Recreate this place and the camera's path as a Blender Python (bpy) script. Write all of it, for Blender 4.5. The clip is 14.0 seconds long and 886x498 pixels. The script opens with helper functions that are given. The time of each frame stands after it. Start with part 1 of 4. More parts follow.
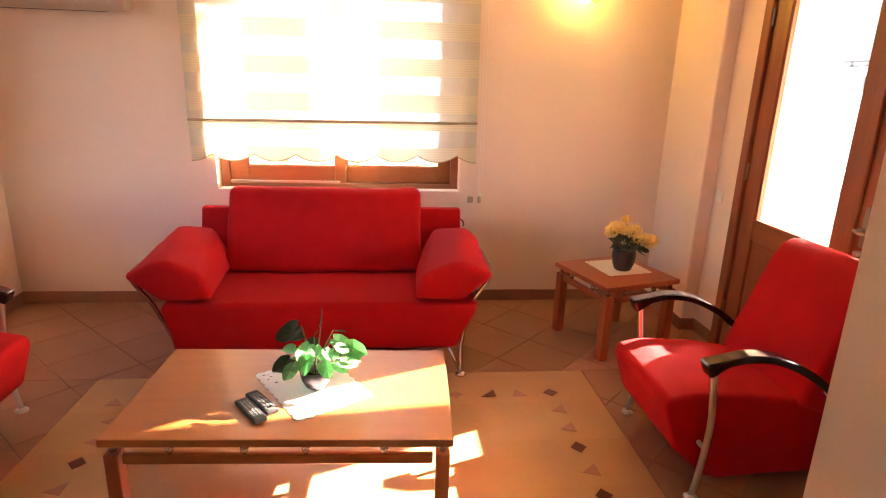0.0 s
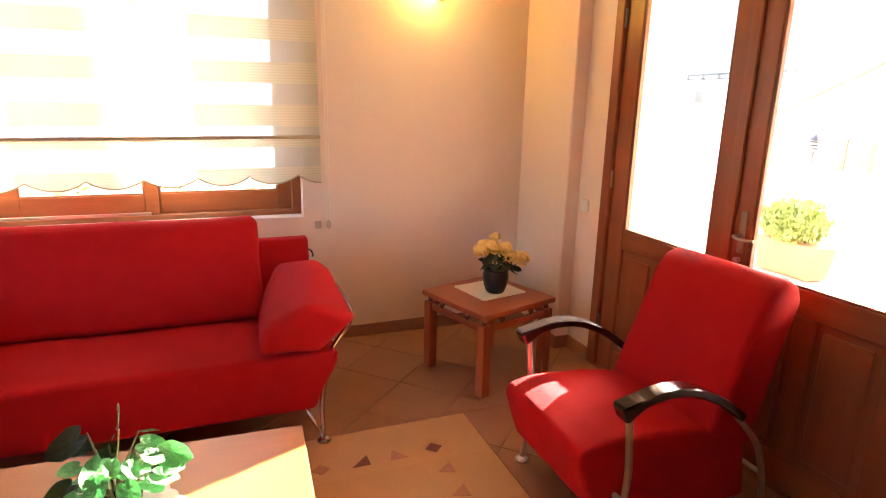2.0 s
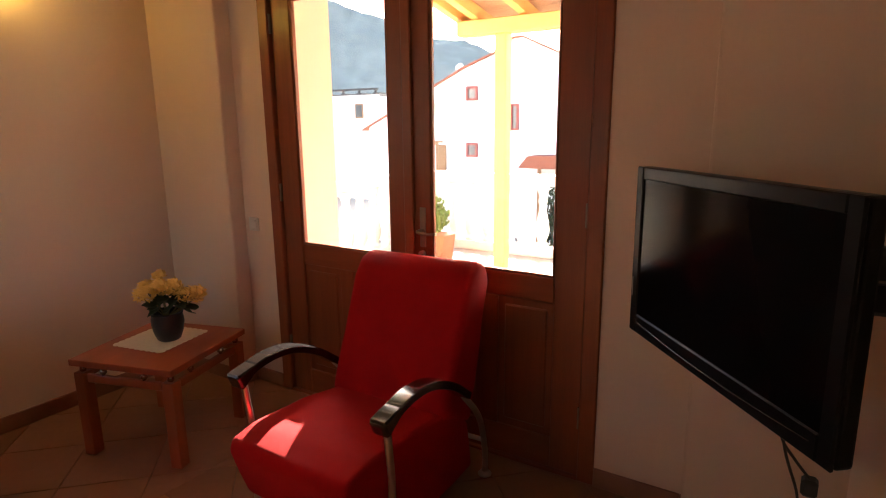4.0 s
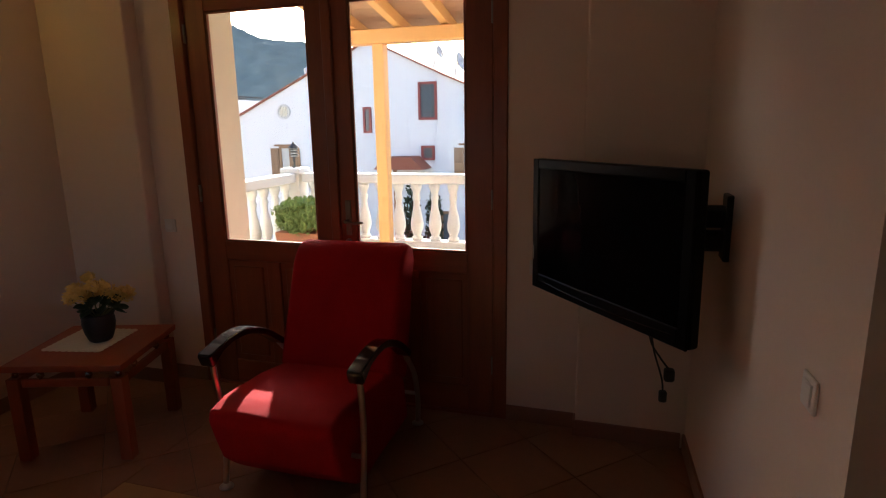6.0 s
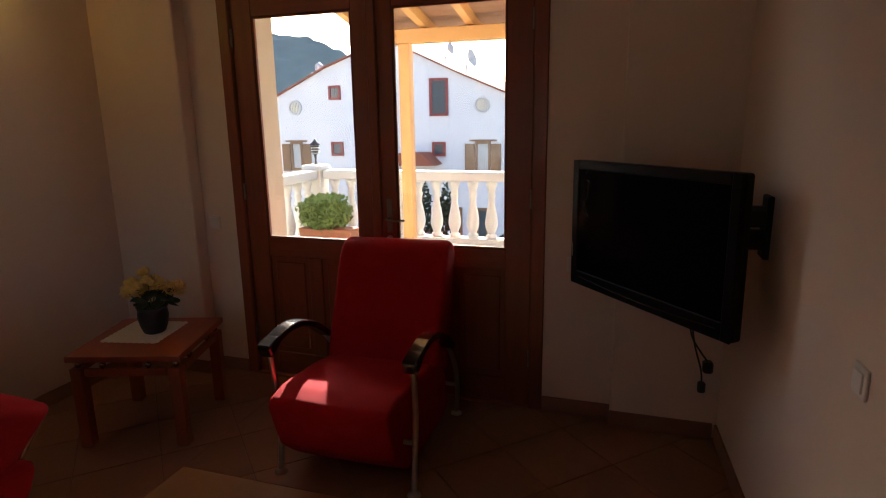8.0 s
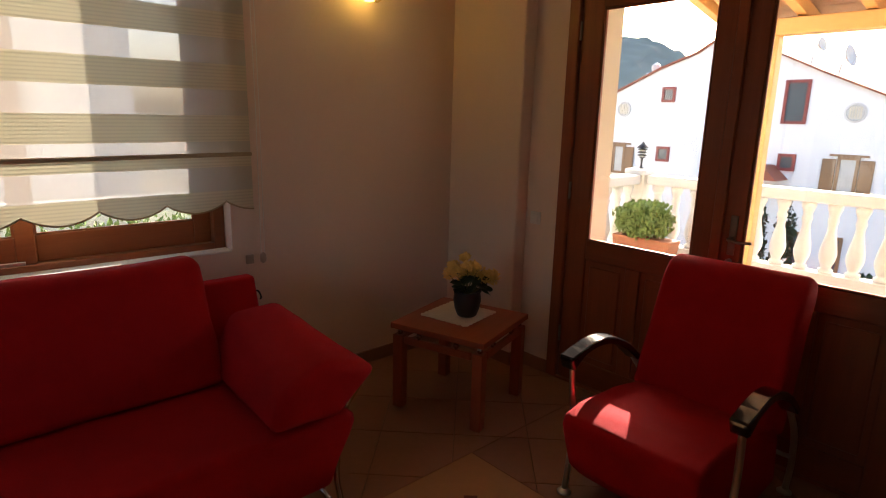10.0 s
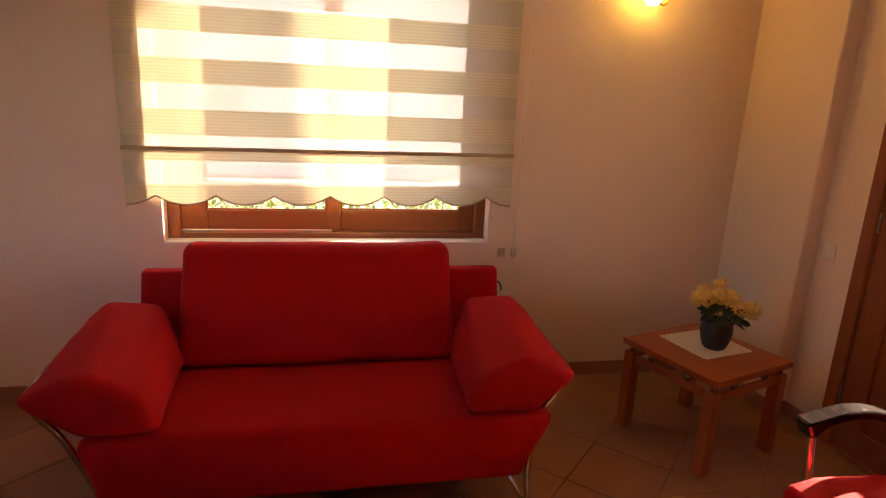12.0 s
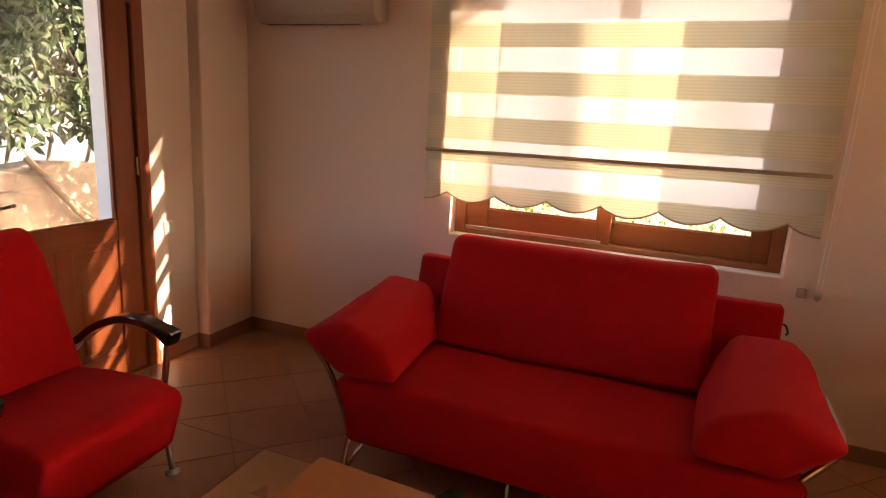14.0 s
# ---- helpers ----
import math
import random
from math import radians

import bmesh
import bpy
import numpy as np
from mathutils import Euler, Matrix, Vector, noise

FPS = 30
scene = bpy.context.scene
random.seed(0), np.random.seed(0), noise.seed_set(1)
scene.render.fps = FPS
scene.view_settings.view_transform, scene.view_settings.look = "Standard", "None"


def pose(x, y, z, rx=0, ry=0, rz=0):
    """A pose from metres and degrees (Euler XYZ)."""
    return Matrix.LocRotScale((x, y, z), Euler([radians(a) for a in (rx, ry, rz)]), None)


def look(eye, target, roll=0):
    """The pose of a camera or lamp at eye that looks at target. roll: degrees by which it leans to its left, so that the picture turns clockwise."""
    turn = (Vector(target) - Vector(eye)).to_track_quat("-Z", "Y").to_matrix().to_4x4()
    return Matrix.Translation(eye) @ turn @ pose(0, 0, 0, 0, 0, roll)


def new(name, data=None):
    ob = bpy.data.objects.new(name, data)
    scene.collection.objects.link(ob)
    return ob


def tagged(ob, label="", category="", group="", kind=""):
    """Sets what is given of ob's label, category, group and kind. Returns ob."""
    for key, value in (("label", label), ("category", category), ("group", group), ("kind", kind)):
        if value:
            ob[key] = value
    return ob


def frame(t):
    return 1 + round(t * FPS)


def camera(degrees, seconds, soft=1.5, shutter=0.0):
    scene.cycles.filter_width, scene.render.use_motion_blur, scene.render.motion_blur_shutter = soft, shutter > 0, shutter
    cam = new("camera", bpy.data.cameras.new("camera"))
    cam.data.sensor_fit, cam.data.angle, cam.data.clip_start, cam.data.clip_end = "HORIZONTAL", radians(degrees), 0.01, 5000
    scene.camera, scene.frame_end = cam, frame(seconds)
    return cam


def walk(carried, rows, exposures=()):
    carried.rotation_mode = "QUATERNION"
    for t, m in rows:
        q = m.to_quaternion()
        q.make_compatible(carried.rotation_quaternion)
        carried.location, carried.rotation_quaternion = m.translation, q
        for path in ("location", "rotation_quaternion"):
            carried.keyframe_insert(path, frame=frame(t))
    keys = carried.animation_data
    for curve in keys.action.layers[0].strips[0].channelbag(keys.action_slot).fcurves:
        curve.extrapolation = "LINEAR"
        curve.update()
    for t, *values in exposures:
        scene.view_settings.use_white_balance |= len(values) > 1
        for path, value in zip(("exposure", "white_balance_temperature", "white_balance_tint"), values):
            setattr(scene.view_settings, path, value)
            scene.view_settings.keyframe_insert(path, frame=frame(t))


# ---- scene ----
cam = camera(74.4, 14.0, soft=1.1)
PATH = [
    (0, (1.22, 0.809, 1.685), (1.42, 2.721, 1.132), 1.8),
    (0.5, (1.327, 0.954, 1.678), (1.516, 2.869, 1.135), 1.6),
    (1, (1.347, 1.064, 1.654), (1.624, 2.974, 1.128), 1.6),
    (1.5, (1.304, 1.238, 1.634), (1.764, 3.118, 1.13), 1.5),
    (2, (1.274, 1.358, 1.626), (1.979, 3.164, 1.136), 1.3),
    (2.5, (1.266, 1.417, 1.601), (2.193, 3.126, 1.132), 1.1),
    (3, (1.264, 1.516, 1.566), (2.452, 3.064, 1.128), 0.7),
    (3.5, (1.26, 1.602, 1.572), (2.682, 2.94, 1.138), 0.3),
    (4, (1.16, 1.706, 1.58), (2.814, 2.746, 1.155), -0.6),
    (6.5, (0.46, 1.856, 1.595), (2.33, 2.42, 1.165), -1.0),
    (7, (0.399, 1.903, 1.616), (2.271, 2.456, 1.181), -1.1),
    (9.5, (0.464, 2.108, 1.629), (2.071, 3.214, 1.191), 0.6),
    (10, (0.561, 2.162, 1.602), (1.877, 3.603, 1.164), 1.5),
    (10.5, (0.577, 2.153, 1.587), (1.625, 3.797, 1.145), 2.2),
    (11, (0.581, 2.083, 1.627), (1.423, 3.835, 1.154), 2.5),
    (11.5, (0.681, 1.971, 1.651), (1.3, 3.808, 1.16), 2.7),
    (12, (0.837, 1.94, 1.658), (1.238, 3.839, 1.177), 2.8),
    (12.5, (0.915, 1.94, 1.685), (1.037, 3.872, 1.181), 3.1),
    (13, (0.973, 1.908, 1.606), (0.857, 3.851, 1.144), 2.7),
    (13.5, (1.111, 1.964, 1.619), (0.693, 3.862, 1.144), 2.7),
    (14, (1.218, 1.953, 1.566), (0.517, 3.773, 1.122), 3.3),
]
EXPOSURE = [(0.0, 4.77, 7000, 22), (2.5, 4.64, 6500, 17), (3.4, 4.06, 6800, 19), (4.2, 2.85, 6500, 18), (6.0, 1.74, 5750, 13), (9.3, 1.74, 5750, 13),
            (9.8, 1.98, 6100, 14), (10.5, 2.57, 6800, 19), (11.3, 3.09, 7450, 23), (12.0, 3.36, 8000, 28), (13.0, 2.96, 7900, 27), (13.7, 3.20, 7750, 25), (14.0, 3.26, 7750, 25)]
walk(cam, [(t, look(eye, target, roll)) for t, eye, target, roll in PATH], EXPOSURE)

# ---- world, sun and lamps ----
SUN_TO = Vector((0.925, 0.378, 0.474)).normalized()   # towards the sun
world = bpy.data.worlds.new("world")
scene.world = world
world.use_nodes = True
wn = world.node_tree.nodes
sky = wn.new("ShaderNodeTexSky")
sky.sky_type = "NISHITA"
sky.sun_disc = False
sky.dust_density = 4.0
sky.sun_elevation = math.asin(SUN_TO.z)
sky.sun_rotation = math.atan2(SUN_TO.x, SUN_TO.y)
world.node_tree.links.new(sky.outputs[0], wn["Background"].inputs[0])
wn["Background"].inputs[1].default_value = 0.15
sun = new("sun", bpy.data.lights.new("sun", "SUN"))
sun.data.energy, sun.data.angle, sun.data.color = 5.0, radians(0.6), (1.0, 0.88, 0.72)
sun.matrix_world = look(SUN_TO * 30, (0, 0, 0))

# ---- materials ----
def material(name, base, rough=0.5, metal=0.0, var=0.12, scale=6.0, fine=60.0, bump=0.15, sheen=0.0, coat=0.0, stretch=(1, 1, 1), dark=None, rand=0.0, spec=0.5):
    """Principled material with two scales of colour change and a fine relief, in object space."""
    m = bpy.data.materials.new(name)
    m.use_nodes = True
    n, l = m.node_tree.nodes, m.node_tree.links
    b = n["Principled BSDF"]
    b.inputs["Roughness"].default_value, b.inputs["Metallic"].default_value = rough, metal
    b.inputs["Sheen Weight"].default_value, b.inputs["Coat Weight"].default_value = sheen, coat
    b.inputs["Coat Roughness"].default_value = 0.12
    b.inputs["Specular IOR Level"].default_value = spec
    tc, mp = n.new("ShaderNodeTexCoord"), n.new("ShaderNodeMapping")
    mp.inputs["Scale"].default_value = stretch
    l.new(tc.outputs["Object"], mp.inputs[0])
    big, small = n.new("ShaderNodeTexNoise"), n.new("ShaderNodeTexNoise")
    for t, s in ((big, scale), (small, fine)):
        t.inputs["Scale"].default_value, t.inputs["Detail"].default_value = s, 5
        l.new(mp.outputs[0], t.inputs["Vector"])
    mixer = n.new("ShaderNodeMix")
    mixer.data_type = "RGBA"
    lo = dark or tuple(c * (1 - 2.2 * var) for c in base)
    hi = tuple(min(1, c * (1 + var)) for c in base)
    mixer.inputs[6].default_value, mixer.inputs[7].default_value = (*lo, 1), (*hi, 1)
    add = n.new("ShaderNodeMath")
    add.operation = "MULTIPLY_ADD"
    add.inputs[1].default_value = 0.35
    half = n.new("ShaderNodeMath")
    half.operation = "MULTIPLY"
    half.inputs[1].default_value = 0.75
    l.new(small.outputs[0], add.inputs[0])
    l.new(big.outputs[0], half.inputs[0])
    l.new(half.outputs[0], add.inputs[2])
    fac = add.outputs[0]
    if rand:
        info, more = n.new("ShaderNodeObjectInfo"), n.new("ShaderNodeMath")
        more.operation = "MULTIPLY_ADD"
        more.inputs[1].default_value = rand
        l.new(info.outputs["Random"], more.inputs[0])
        l.new(fac, more.inputs[2])
        fac = more.outputs[0]
    l.new(fac, mixer.inputs[0])
    l.new(mixer.outputs[2], b.inputs["Base Color"])
    if bump:
        bp = n.new("ShaderNodeBump")
        bp.inputs["Strength"].default_value, bp.inputs["Distance"].default_value = bump, 0.004
        l.new(small.outputs[0], bp.inputs["Height"])
        l.new(bp.outputs[0], b.inputs["Normal"])
    return m


def thin_leaf(m, colour, share):
    """Let a share of the light pass through a leaf."""
    n, l = m.node_tree.nodes, m.node_tree.links
    tl, mx = n.new("ShaderNodeBsdfTranslucent"), n.new("ShaderNodeMixShader")
    tl.inputs[0].default_value = (*colour, 1)
    mx.inputs[0].default_value = share
    l.new(n["Principled BSDF"].outputs[0], mx.inputs[1])
    l.new(tl.outputs[0], mx.inputs[2])
    l.new(mx.outputs[0], n["Material Output"].inputs[0])
    return m


def wood(name, base, dark, rough=0.35, axis=0, coat=0.0, scale=5.0):
    stretch = [14.0, 14.0, 14.0]
    stretch[axis] = 0.9
    return material(name, base, rough, 0, 0.2, scale * 0.35, scale * 2.2, 0.05, coat=coat, stretch=tuple(stretch), dark=dark)


def glass_material(name, tint=(1, 1, 1)):
    m = bpy.data.materials.new(name)
    m.use_nodes = True
    n, l = m.node_tree.nodes, m.node_tree.links
    n.remove(n["Principled BSDF"])
    tr, gl, mx, fr = (n.new("ShaderNode" + k) for k in ("BsdfTransparent", "BsdfGlossy", "MixShader", "LayerWeight"))
    tr.inputs[0].default_value = (*tint, 1)
    gl.inputs["Roughness"].default_value = 0.01
    fr.inputs[0].default_value = 0.5
    pw, ad = n.new("ShaderNodeMath"), n.new("ShaderNodeMath")
    pw.operation, ad.operation = "POWER", "MULTIPLY_ADD"
    pw.inputs[1].default_value, ad.inputs[1].default_value, ad.inputs[2].default_value = 4.5, 0.75, 0.065
    l.new(fr.outputs["Facing"], pw.inputs[0])
    l.new(pw.outputs[0], ad.inputs[0])
    l.new(ad.outputs[0], mx.inputs[0])
    l.new(tr.outputs[0], mx.inputs[1])
    l.new(gl.outputs[0], mx.inputs[2])
    l.new(mx.outputs[0], n["Material Output"].inputs[0])
    return m


def cloth(name, colour, through_colour, clear, lines=0.0):
    """Thin blind cloth: diffuse and translucent, in part clear; lines: fine horizontal pleats per metre."""
    m = bpy.data.materials.new(name)
    m.use_nodes = True
    n, l = m.node_tree.nodes, m.node_tree.links
    n.remove(n["Principled BSDF"])
    df, tl, tr, a, b = (n.new("ShaderNode" + k) for k in ("BsdfDiffuse", "BsdfTranslucent", "BsdfTransparent", "MixShader", "MixShader"))
    df.inputs[0].default_value, tl.inputs[0].default_value = (*colour, 1), (*through_colour, 1)
    a.inputs[0].default_value, b.inputs[0].default_value = 0.42, clear
    l.new(df.outputs[0], a.inputs[1])
    l.new(tl.outputs[0], a.inputs[2])
    l.new(a.outputs[0], b.inputs[1])
    l.new(tr.outputs[0], b.inputs[2])
    l.new(b.outputs[0], n["Material Output"].inputs[0])
    if lines:
        tc, wv, rp = n.new("ShaderNodeTexCoord"), n.new("ShaderNodeTexWave"), n.new("ShaderNodeMix")
        wv.wave_type, wv.bands_direction = "BANDS", "Z"
        wv.inputs["Scale"].default_value = lines * 0.314
        l.new(tc.outputs["Object"], wv.inputs["Vector"])
        rp.data_type = "RGBA"
        rp.inputs[6].default_value, rp.inputs[7].default_value = (*[c * 0.30 for c in through_colour], 1), (*through_colour, 1)
        thin = n.new("ShaderNodeMath")
        thin.operation = "POWER"
        thin.inputs[1].default_value = 0.4
        l.new(wv.outputs["Fac"], thin.inputs[0])
        l.new(thin.outputs[0], rp.inputs[0])
        l.new(rp.outputs[2], tl.inputs[0])
    return m


def emitter(name, colour, strength):
    m = bpy.data.materials.new(name)
    m.use_nodes = True
    b = m.node_tree.nodes["Principled BSDF"]
    b.inputs["Base Color"].default_value = (*colour, 1)
    b.inputs["Emission Color"].default_value = (*colour, 1)
    b.inputs["Emission Strength"].default_value = strength
    return m


PLASTER = material("wall_plaster", (0.79, 0.630, 0.515), 0.85, var=0.035, scale=1.3, fine=90, bump=0.12)
CEILING = material("ceiling_paint", (0.66, 0.61, 0.55), 0.9, var=0.03, scale=1.1, fine=80, bump=0.1)
# unseen hall: darker than the room's plaster to damp bounced light
HALL = material("unseen_dark_hall", (0.34, 0.27, 0.21), 0.85, var=0.04, scale=1.2, fine=80, bump=0.1)
TILE = material("floor_tile", (0.315, 0.150, 0.086), 0.48, var=0.14, scale=3.0, fine=26, bump=0.03, rand=0.18, spec=0.3)
FIELD = material("polished_field_tile", (0.52, 0.30, 0.145), 0.24, var=0.10, scale=2.2, fine=22, bump=0.02, rand=0.05)
GROUT = material("grout", (0.235, 0.135, 0.085), 0.9, var=0.15, scale=8, fine=70)
INLAY_DARK = material("dark_inlay_tile", (0.15, 0.028, 0.016), 0.55, var=0.15, scale=20, fine=80, bump=0.03)
INLAY_LIGHT = material("terracotta_inlay_tile", (0.36, 0.14, 0.07), 0.45, var=0.15, scale=20, fine=80, bump=0.03)
SKIRT = material("baseboard_tile", (0.31, 0.145, 0.095), 0.4, var=0.12, scale=5, fine=40, bump=0.05)
FABRIC = material("red_fabric", (0.44, 0.0065, 0.008), 0.8, var=0.10, scale=9, fine=420, bump=0.6, sheen=0.015, dark=(0.30, 0.0035, 0.0045), spec=0.12)
TABLE = wood("cherry_veneer", (0.36, 0.125, 0.034), (0.30, 0.096, 0.025), 0.33, 0, coat=0.12)
SIDEWOOD = wood("dark_cherry_veneer", (0.30, 0.070, 0.022), (0.22, 0.046, 0.015), 0.42, 0, coat=0.03)
LEGWOOD = wood("cherry_leg", (0.33, 0.085, 0.028), (0.27, 0.06, 0.02), 0.38, 2, coat=0.05)
DOORWOOD = wood("stained_door_wood", (0.28, 0.074, 0.024), (0.16, 0.036, 0.012), 0.38, 2, coat=0.15)
DOORRAIL = wood("stained_rail_wood", (0.28, 0.074, 0.024), (0.16, 0.036, 0.012), 0.38, 1, coat=0.15)
WINWOOD = wood("stained_window_wood", (0.26, 0.088, 0.030), (0.15, 0.042, 0.015), 0.4, 0, coat=0.15)
PINE = wood("varnished_pine", (0.78, 0.47, 0.17), (0.60, 0.31, 0.09), 0.45, 0)
PINEUP = wood("varnished_pine_post", (0.78, 0.47, 0.17), (0.60, 0.31, 0.09), 0.45, 2)
BOARD = wood("weathered_roof_board", (0.46, 0.30, 0.18), (0.30, 0.17, 0.10), 0.7, 1)
CHROME = material("chrome", (0.52, 0.49, 0.46), 0.26, 1.0, var=0.04, scale=8, fine=90, bump=0.0)
STEEL = material("brushed_steel", (0.55, 0.53, 0.50), 0.30, 1.0, var=0.06, scale=8, fine=90, bump=0.0)
HANDLE = material("dull_brass", (0.30, 0.25, 0.20), 0.35, 1.0, var=0.1, scale=12, fine=90, bump=0.0)
LACQUER = material("black_lacquer", (0.014, 0.012, 0.012), 0.16, var=0.2, scale=9, fine=60, bump=0.02, coat=0.6)
PLASTIC = material("black_plastic", (0.006, 0.006, 0.007), 0.32, var=0.15, scale=9, fine=60, bump=0.03, spec=0.14)
SCREEN = material("tv_screen", (0.004, 0.004, 0.005), 0.12, var=0.1, scale=3, fine=30, bump=0.0, spec=0.05)
RUBBER = material("matt_black_plastic", (0.02, 0.02, 0.021), 0.55, var=0.15, scale=9, fine=90, bump=0.1)
GREYBTN = material("grey_button", (0.12, 0.12, 0.125), 0.5, var=0.1, scale=30, fine=90, bump=0.0)
WHITEPL = material("white_plastic", (0.78, 0.74, 0.68), 0.4, var=0.04, scale=6, fine=60, bump=0.02)
# the air conditioner's backlit shade is put into this dull tone
ACPL = material("shade_toned_plastic", (0.42, 0.34, 0.26), 0.4, var=0.05, scale=4, fine=60, bump=0.02)
WHITELACE = material("white_lace_cloth", (0.80, 0.78, 0.80), 0.9, var=0.05, scale=45, fine=240, bump=0.5)
STITCH = material("grey_stitching", (0.13, 0.10, 0.12), 0.9, var=0.2, scale=60, fine=300, bump=0.3)
LACE = material("lace_cloth", (0.78, 0.74, 0.66), 0.9, var=0.10, scale=45, fine=240, bump=0.6)
LEAF = thin_leaf(material("crinkled_leaf", (0.17, 0.44, 0.20), 0.34, var=0.35, scale=70, fine=190, bump=1.0, rand=0.35, dark=(0.045, 0.17, 0.06)), (0.06, 0.34, 0.08), 0.14)
DARKLEAF = material("dark_leaf", (0.045, 0.075, 0.030), 0.5, var=0.3, scale=30, fine=120, bump=0.3)
STEM = material("plant_stem", (0.22, 0.20, 0.09), 0.5, var=0.2, scale=30, fine=120)
PETAL = material("yellow_petal", (0.88, 0.58, 0.15), 0.7, var=0.18, scale=60, fine=150, bump=0.2, rand=0.2)
VASE = material("dark_ceramic", (0.016, 0.014, 0.016), 0.38, var=0.3, scale=12, fine=60, bump=0.05, coat=0.3)
MARBLEPOT = material("marbled_pot", (0.055, 0.047, 0.055), 0.25, var=0.4, scale=16, fine=60, bump=0.05, dark=(0.010, 0.008, 0.010))
BAND = cloth("blind_band_cloth", (0.90, 0.82, 0.60), (0.39, 0.375, 0.255), 0.01, lines=62)
SHEER = cloth("blind_sheer_cloth", (0.86, 0.83, 0.66), (0.48, 0.47, 0.425), 0.22)
HEM = material("blind_hem", (0.42, 0.33, 0.20), 0.8, var=0.1, scale=20, fine=150)
GLASS = glass_material("window_glass", (0.97, 0.98, 0.97))
WHITEWALL = material("white_facade", (0.86, 0.86, 0.87), 0.9, var=0.04, scale=0.7, fine=12, bump=0.1)
CREAM = material("cream_facade", (0.80, 0.73, 0.58), 0.85, var=0.05, scale=1.5, fine=50, bump=0.1)
STONEWHITE = material("white_cast_stone", (0.78, 0.76, 0.70), 0.7, var=0.06, scale=4, fine=60, bump=0.15)
ROOFTILE = material("red_roof_tile", (0.36, 0.12, 0.07), 0.8, var=0.25, scale=3, fine=30, bump=0.4)
REDWOOD = material("red_painted_wood", (0.30, 0.055, 0.045), 0.5, var=0.12, scale=6, fine=50)
SHUTTER = material("brown_shutter_wood", (0.30, 0.17, 0.085), 0.6, var=0.15, scale=6, fine=50)
FARGLASS = material("dark_window_pane", (0.10, 0.12, 0.13), 0.12, var=0.2, scale=2, fine=20, bump=0.0)
CURTAIN = material("pale_curtain_pane", (0.55, 0.56, 0.55), 0.5, var=0.15, scale=4, fine=20, bump=0.0)
IRON = material("black_iron", (0.03, 0.03, 0.032), 0.5, var=0.2, scale=12, fine=90)
TERRACOTTA = material("terracotta", (0.50, 0.20, 0.10), 0.8, var=0.12, scale=10, fine=80)
SHRUB = material("shrub_leaf", (0.22, 0.32, 0.08), 0.6, var=0.35, scale=6, fine=60, bump=0.2)
TREELEAF = material("tree_leaf", (0.018, 0.040, 0.010), 0.78, var=0.4, scale=4, fine=60, bump=0.2)
BARK = material("bark", (0.20, 0.14, 0.09), 0.9, var=0.25, scale=10, fine=60, bump=0.5)
EARTHWALL = material("earth_and_stone", (0.23, 0.175, 0.125), 0.95, var=0.35, scale=5, fine=25, bump=0.6)
GROUND = material("dry_ground", (0.40, 0.36, 0.28), 0.95, var=0.2, scale=0.6, fine=8, bump=0.4)
PAVING = material("balcony_tile", (0.42, 0.38, 0.33), 0.6, var=0.08, scale=2, fine=30, bump=0.1)
HAZEHILL = material("wooded_hill_haze_glow", (0.19, 0.215, 0.165), 0.95, var=0.43, scale=0.12, fine=0.55, bump=0.0, dark=(0.02, 0.034, 0.026))
# distance haze is put in as a faint bluish emission
HAZEHILL.node_tree.nodes["Principled BSDF"].inputs["Emission Color"].default_value = (0.019, 0.023, 0.031, 1)
HAZEHILL.node_tree.nodes["Principled BSDF"].inputs["Emission Strength"].default_value = 1.0
DISH = material("grey_dish_metal", (0.66, 0.65, 0.63), 0.5, var=0.08, scale=6, fine=40)
GLOW = emitter("lit_lamp_glass", (1.0, 0.66, 0.12), 1.45)
BRASS = material("brass", (0.70, 0.50, 0.20), 0.3, 1.0, var=0.1, scale=9, fine=60, bump=0.0)


# ---- mesh helpers ----
def mesh_object(name, bm, mat, smooth=False):
    bmesh.ops.recalc_face_normals(bm, faces=bm.faces)
    me = bpy.data.meshes.new(name)
    bm.to_mesh(me)
    bm.free()
    me.materials.append(mat)
    if smooth:
        for p in me.polygons:
            p.use_smooth = True
    return new(name, me)


def part(name, bm, mat, parent, label="", smooth=False):
    ob = mesh_object(name, bm, mat, smooth)
    ob.parent = parent
    if label:
        tagged(ob, label)
    return ob


def thing(name, place, label, category, group="", rz=0.0):
    ob = new(name)
    ob.empty_display_size = 0.1
    ob.matrix_world = place if isinstance(place, Matrix) else pose(*place, 0, 0, rz)
    return tagged(ob, label, category, group)


def setting(name, bm, mat, label="", smooth=False):
    return tagged(mesh_object(name, bm, mat, smooth), label or name.replace("_", " "), kind="structure")


def box(bm, x0, y0, z0, x1, y1, z1, bevel=0.0, seg=1):
    r = bmesh.ops.create_cube(bm, size=1, matrix=Matrix.LocRotScale(((x0 + x1) / 2, (y0 + y1) / 2, (z0 + z1) / 2), None, (abs(x1 - x0), abs(y1 - y0), abs(z1 - z0))))
    if bevel:
        es = list({e for v in r["verts"] for e in v.link_edges})
        bmesh.ops.bevel(bm, geom=es, offset=bevel, segments=seg, affect="EDGES", profile=0.5)
    return bm


def boxed(*a, bevel=0.0, seg=1):
    return box(bmesh.new(), *a, bevel=bevel, seg=seg)


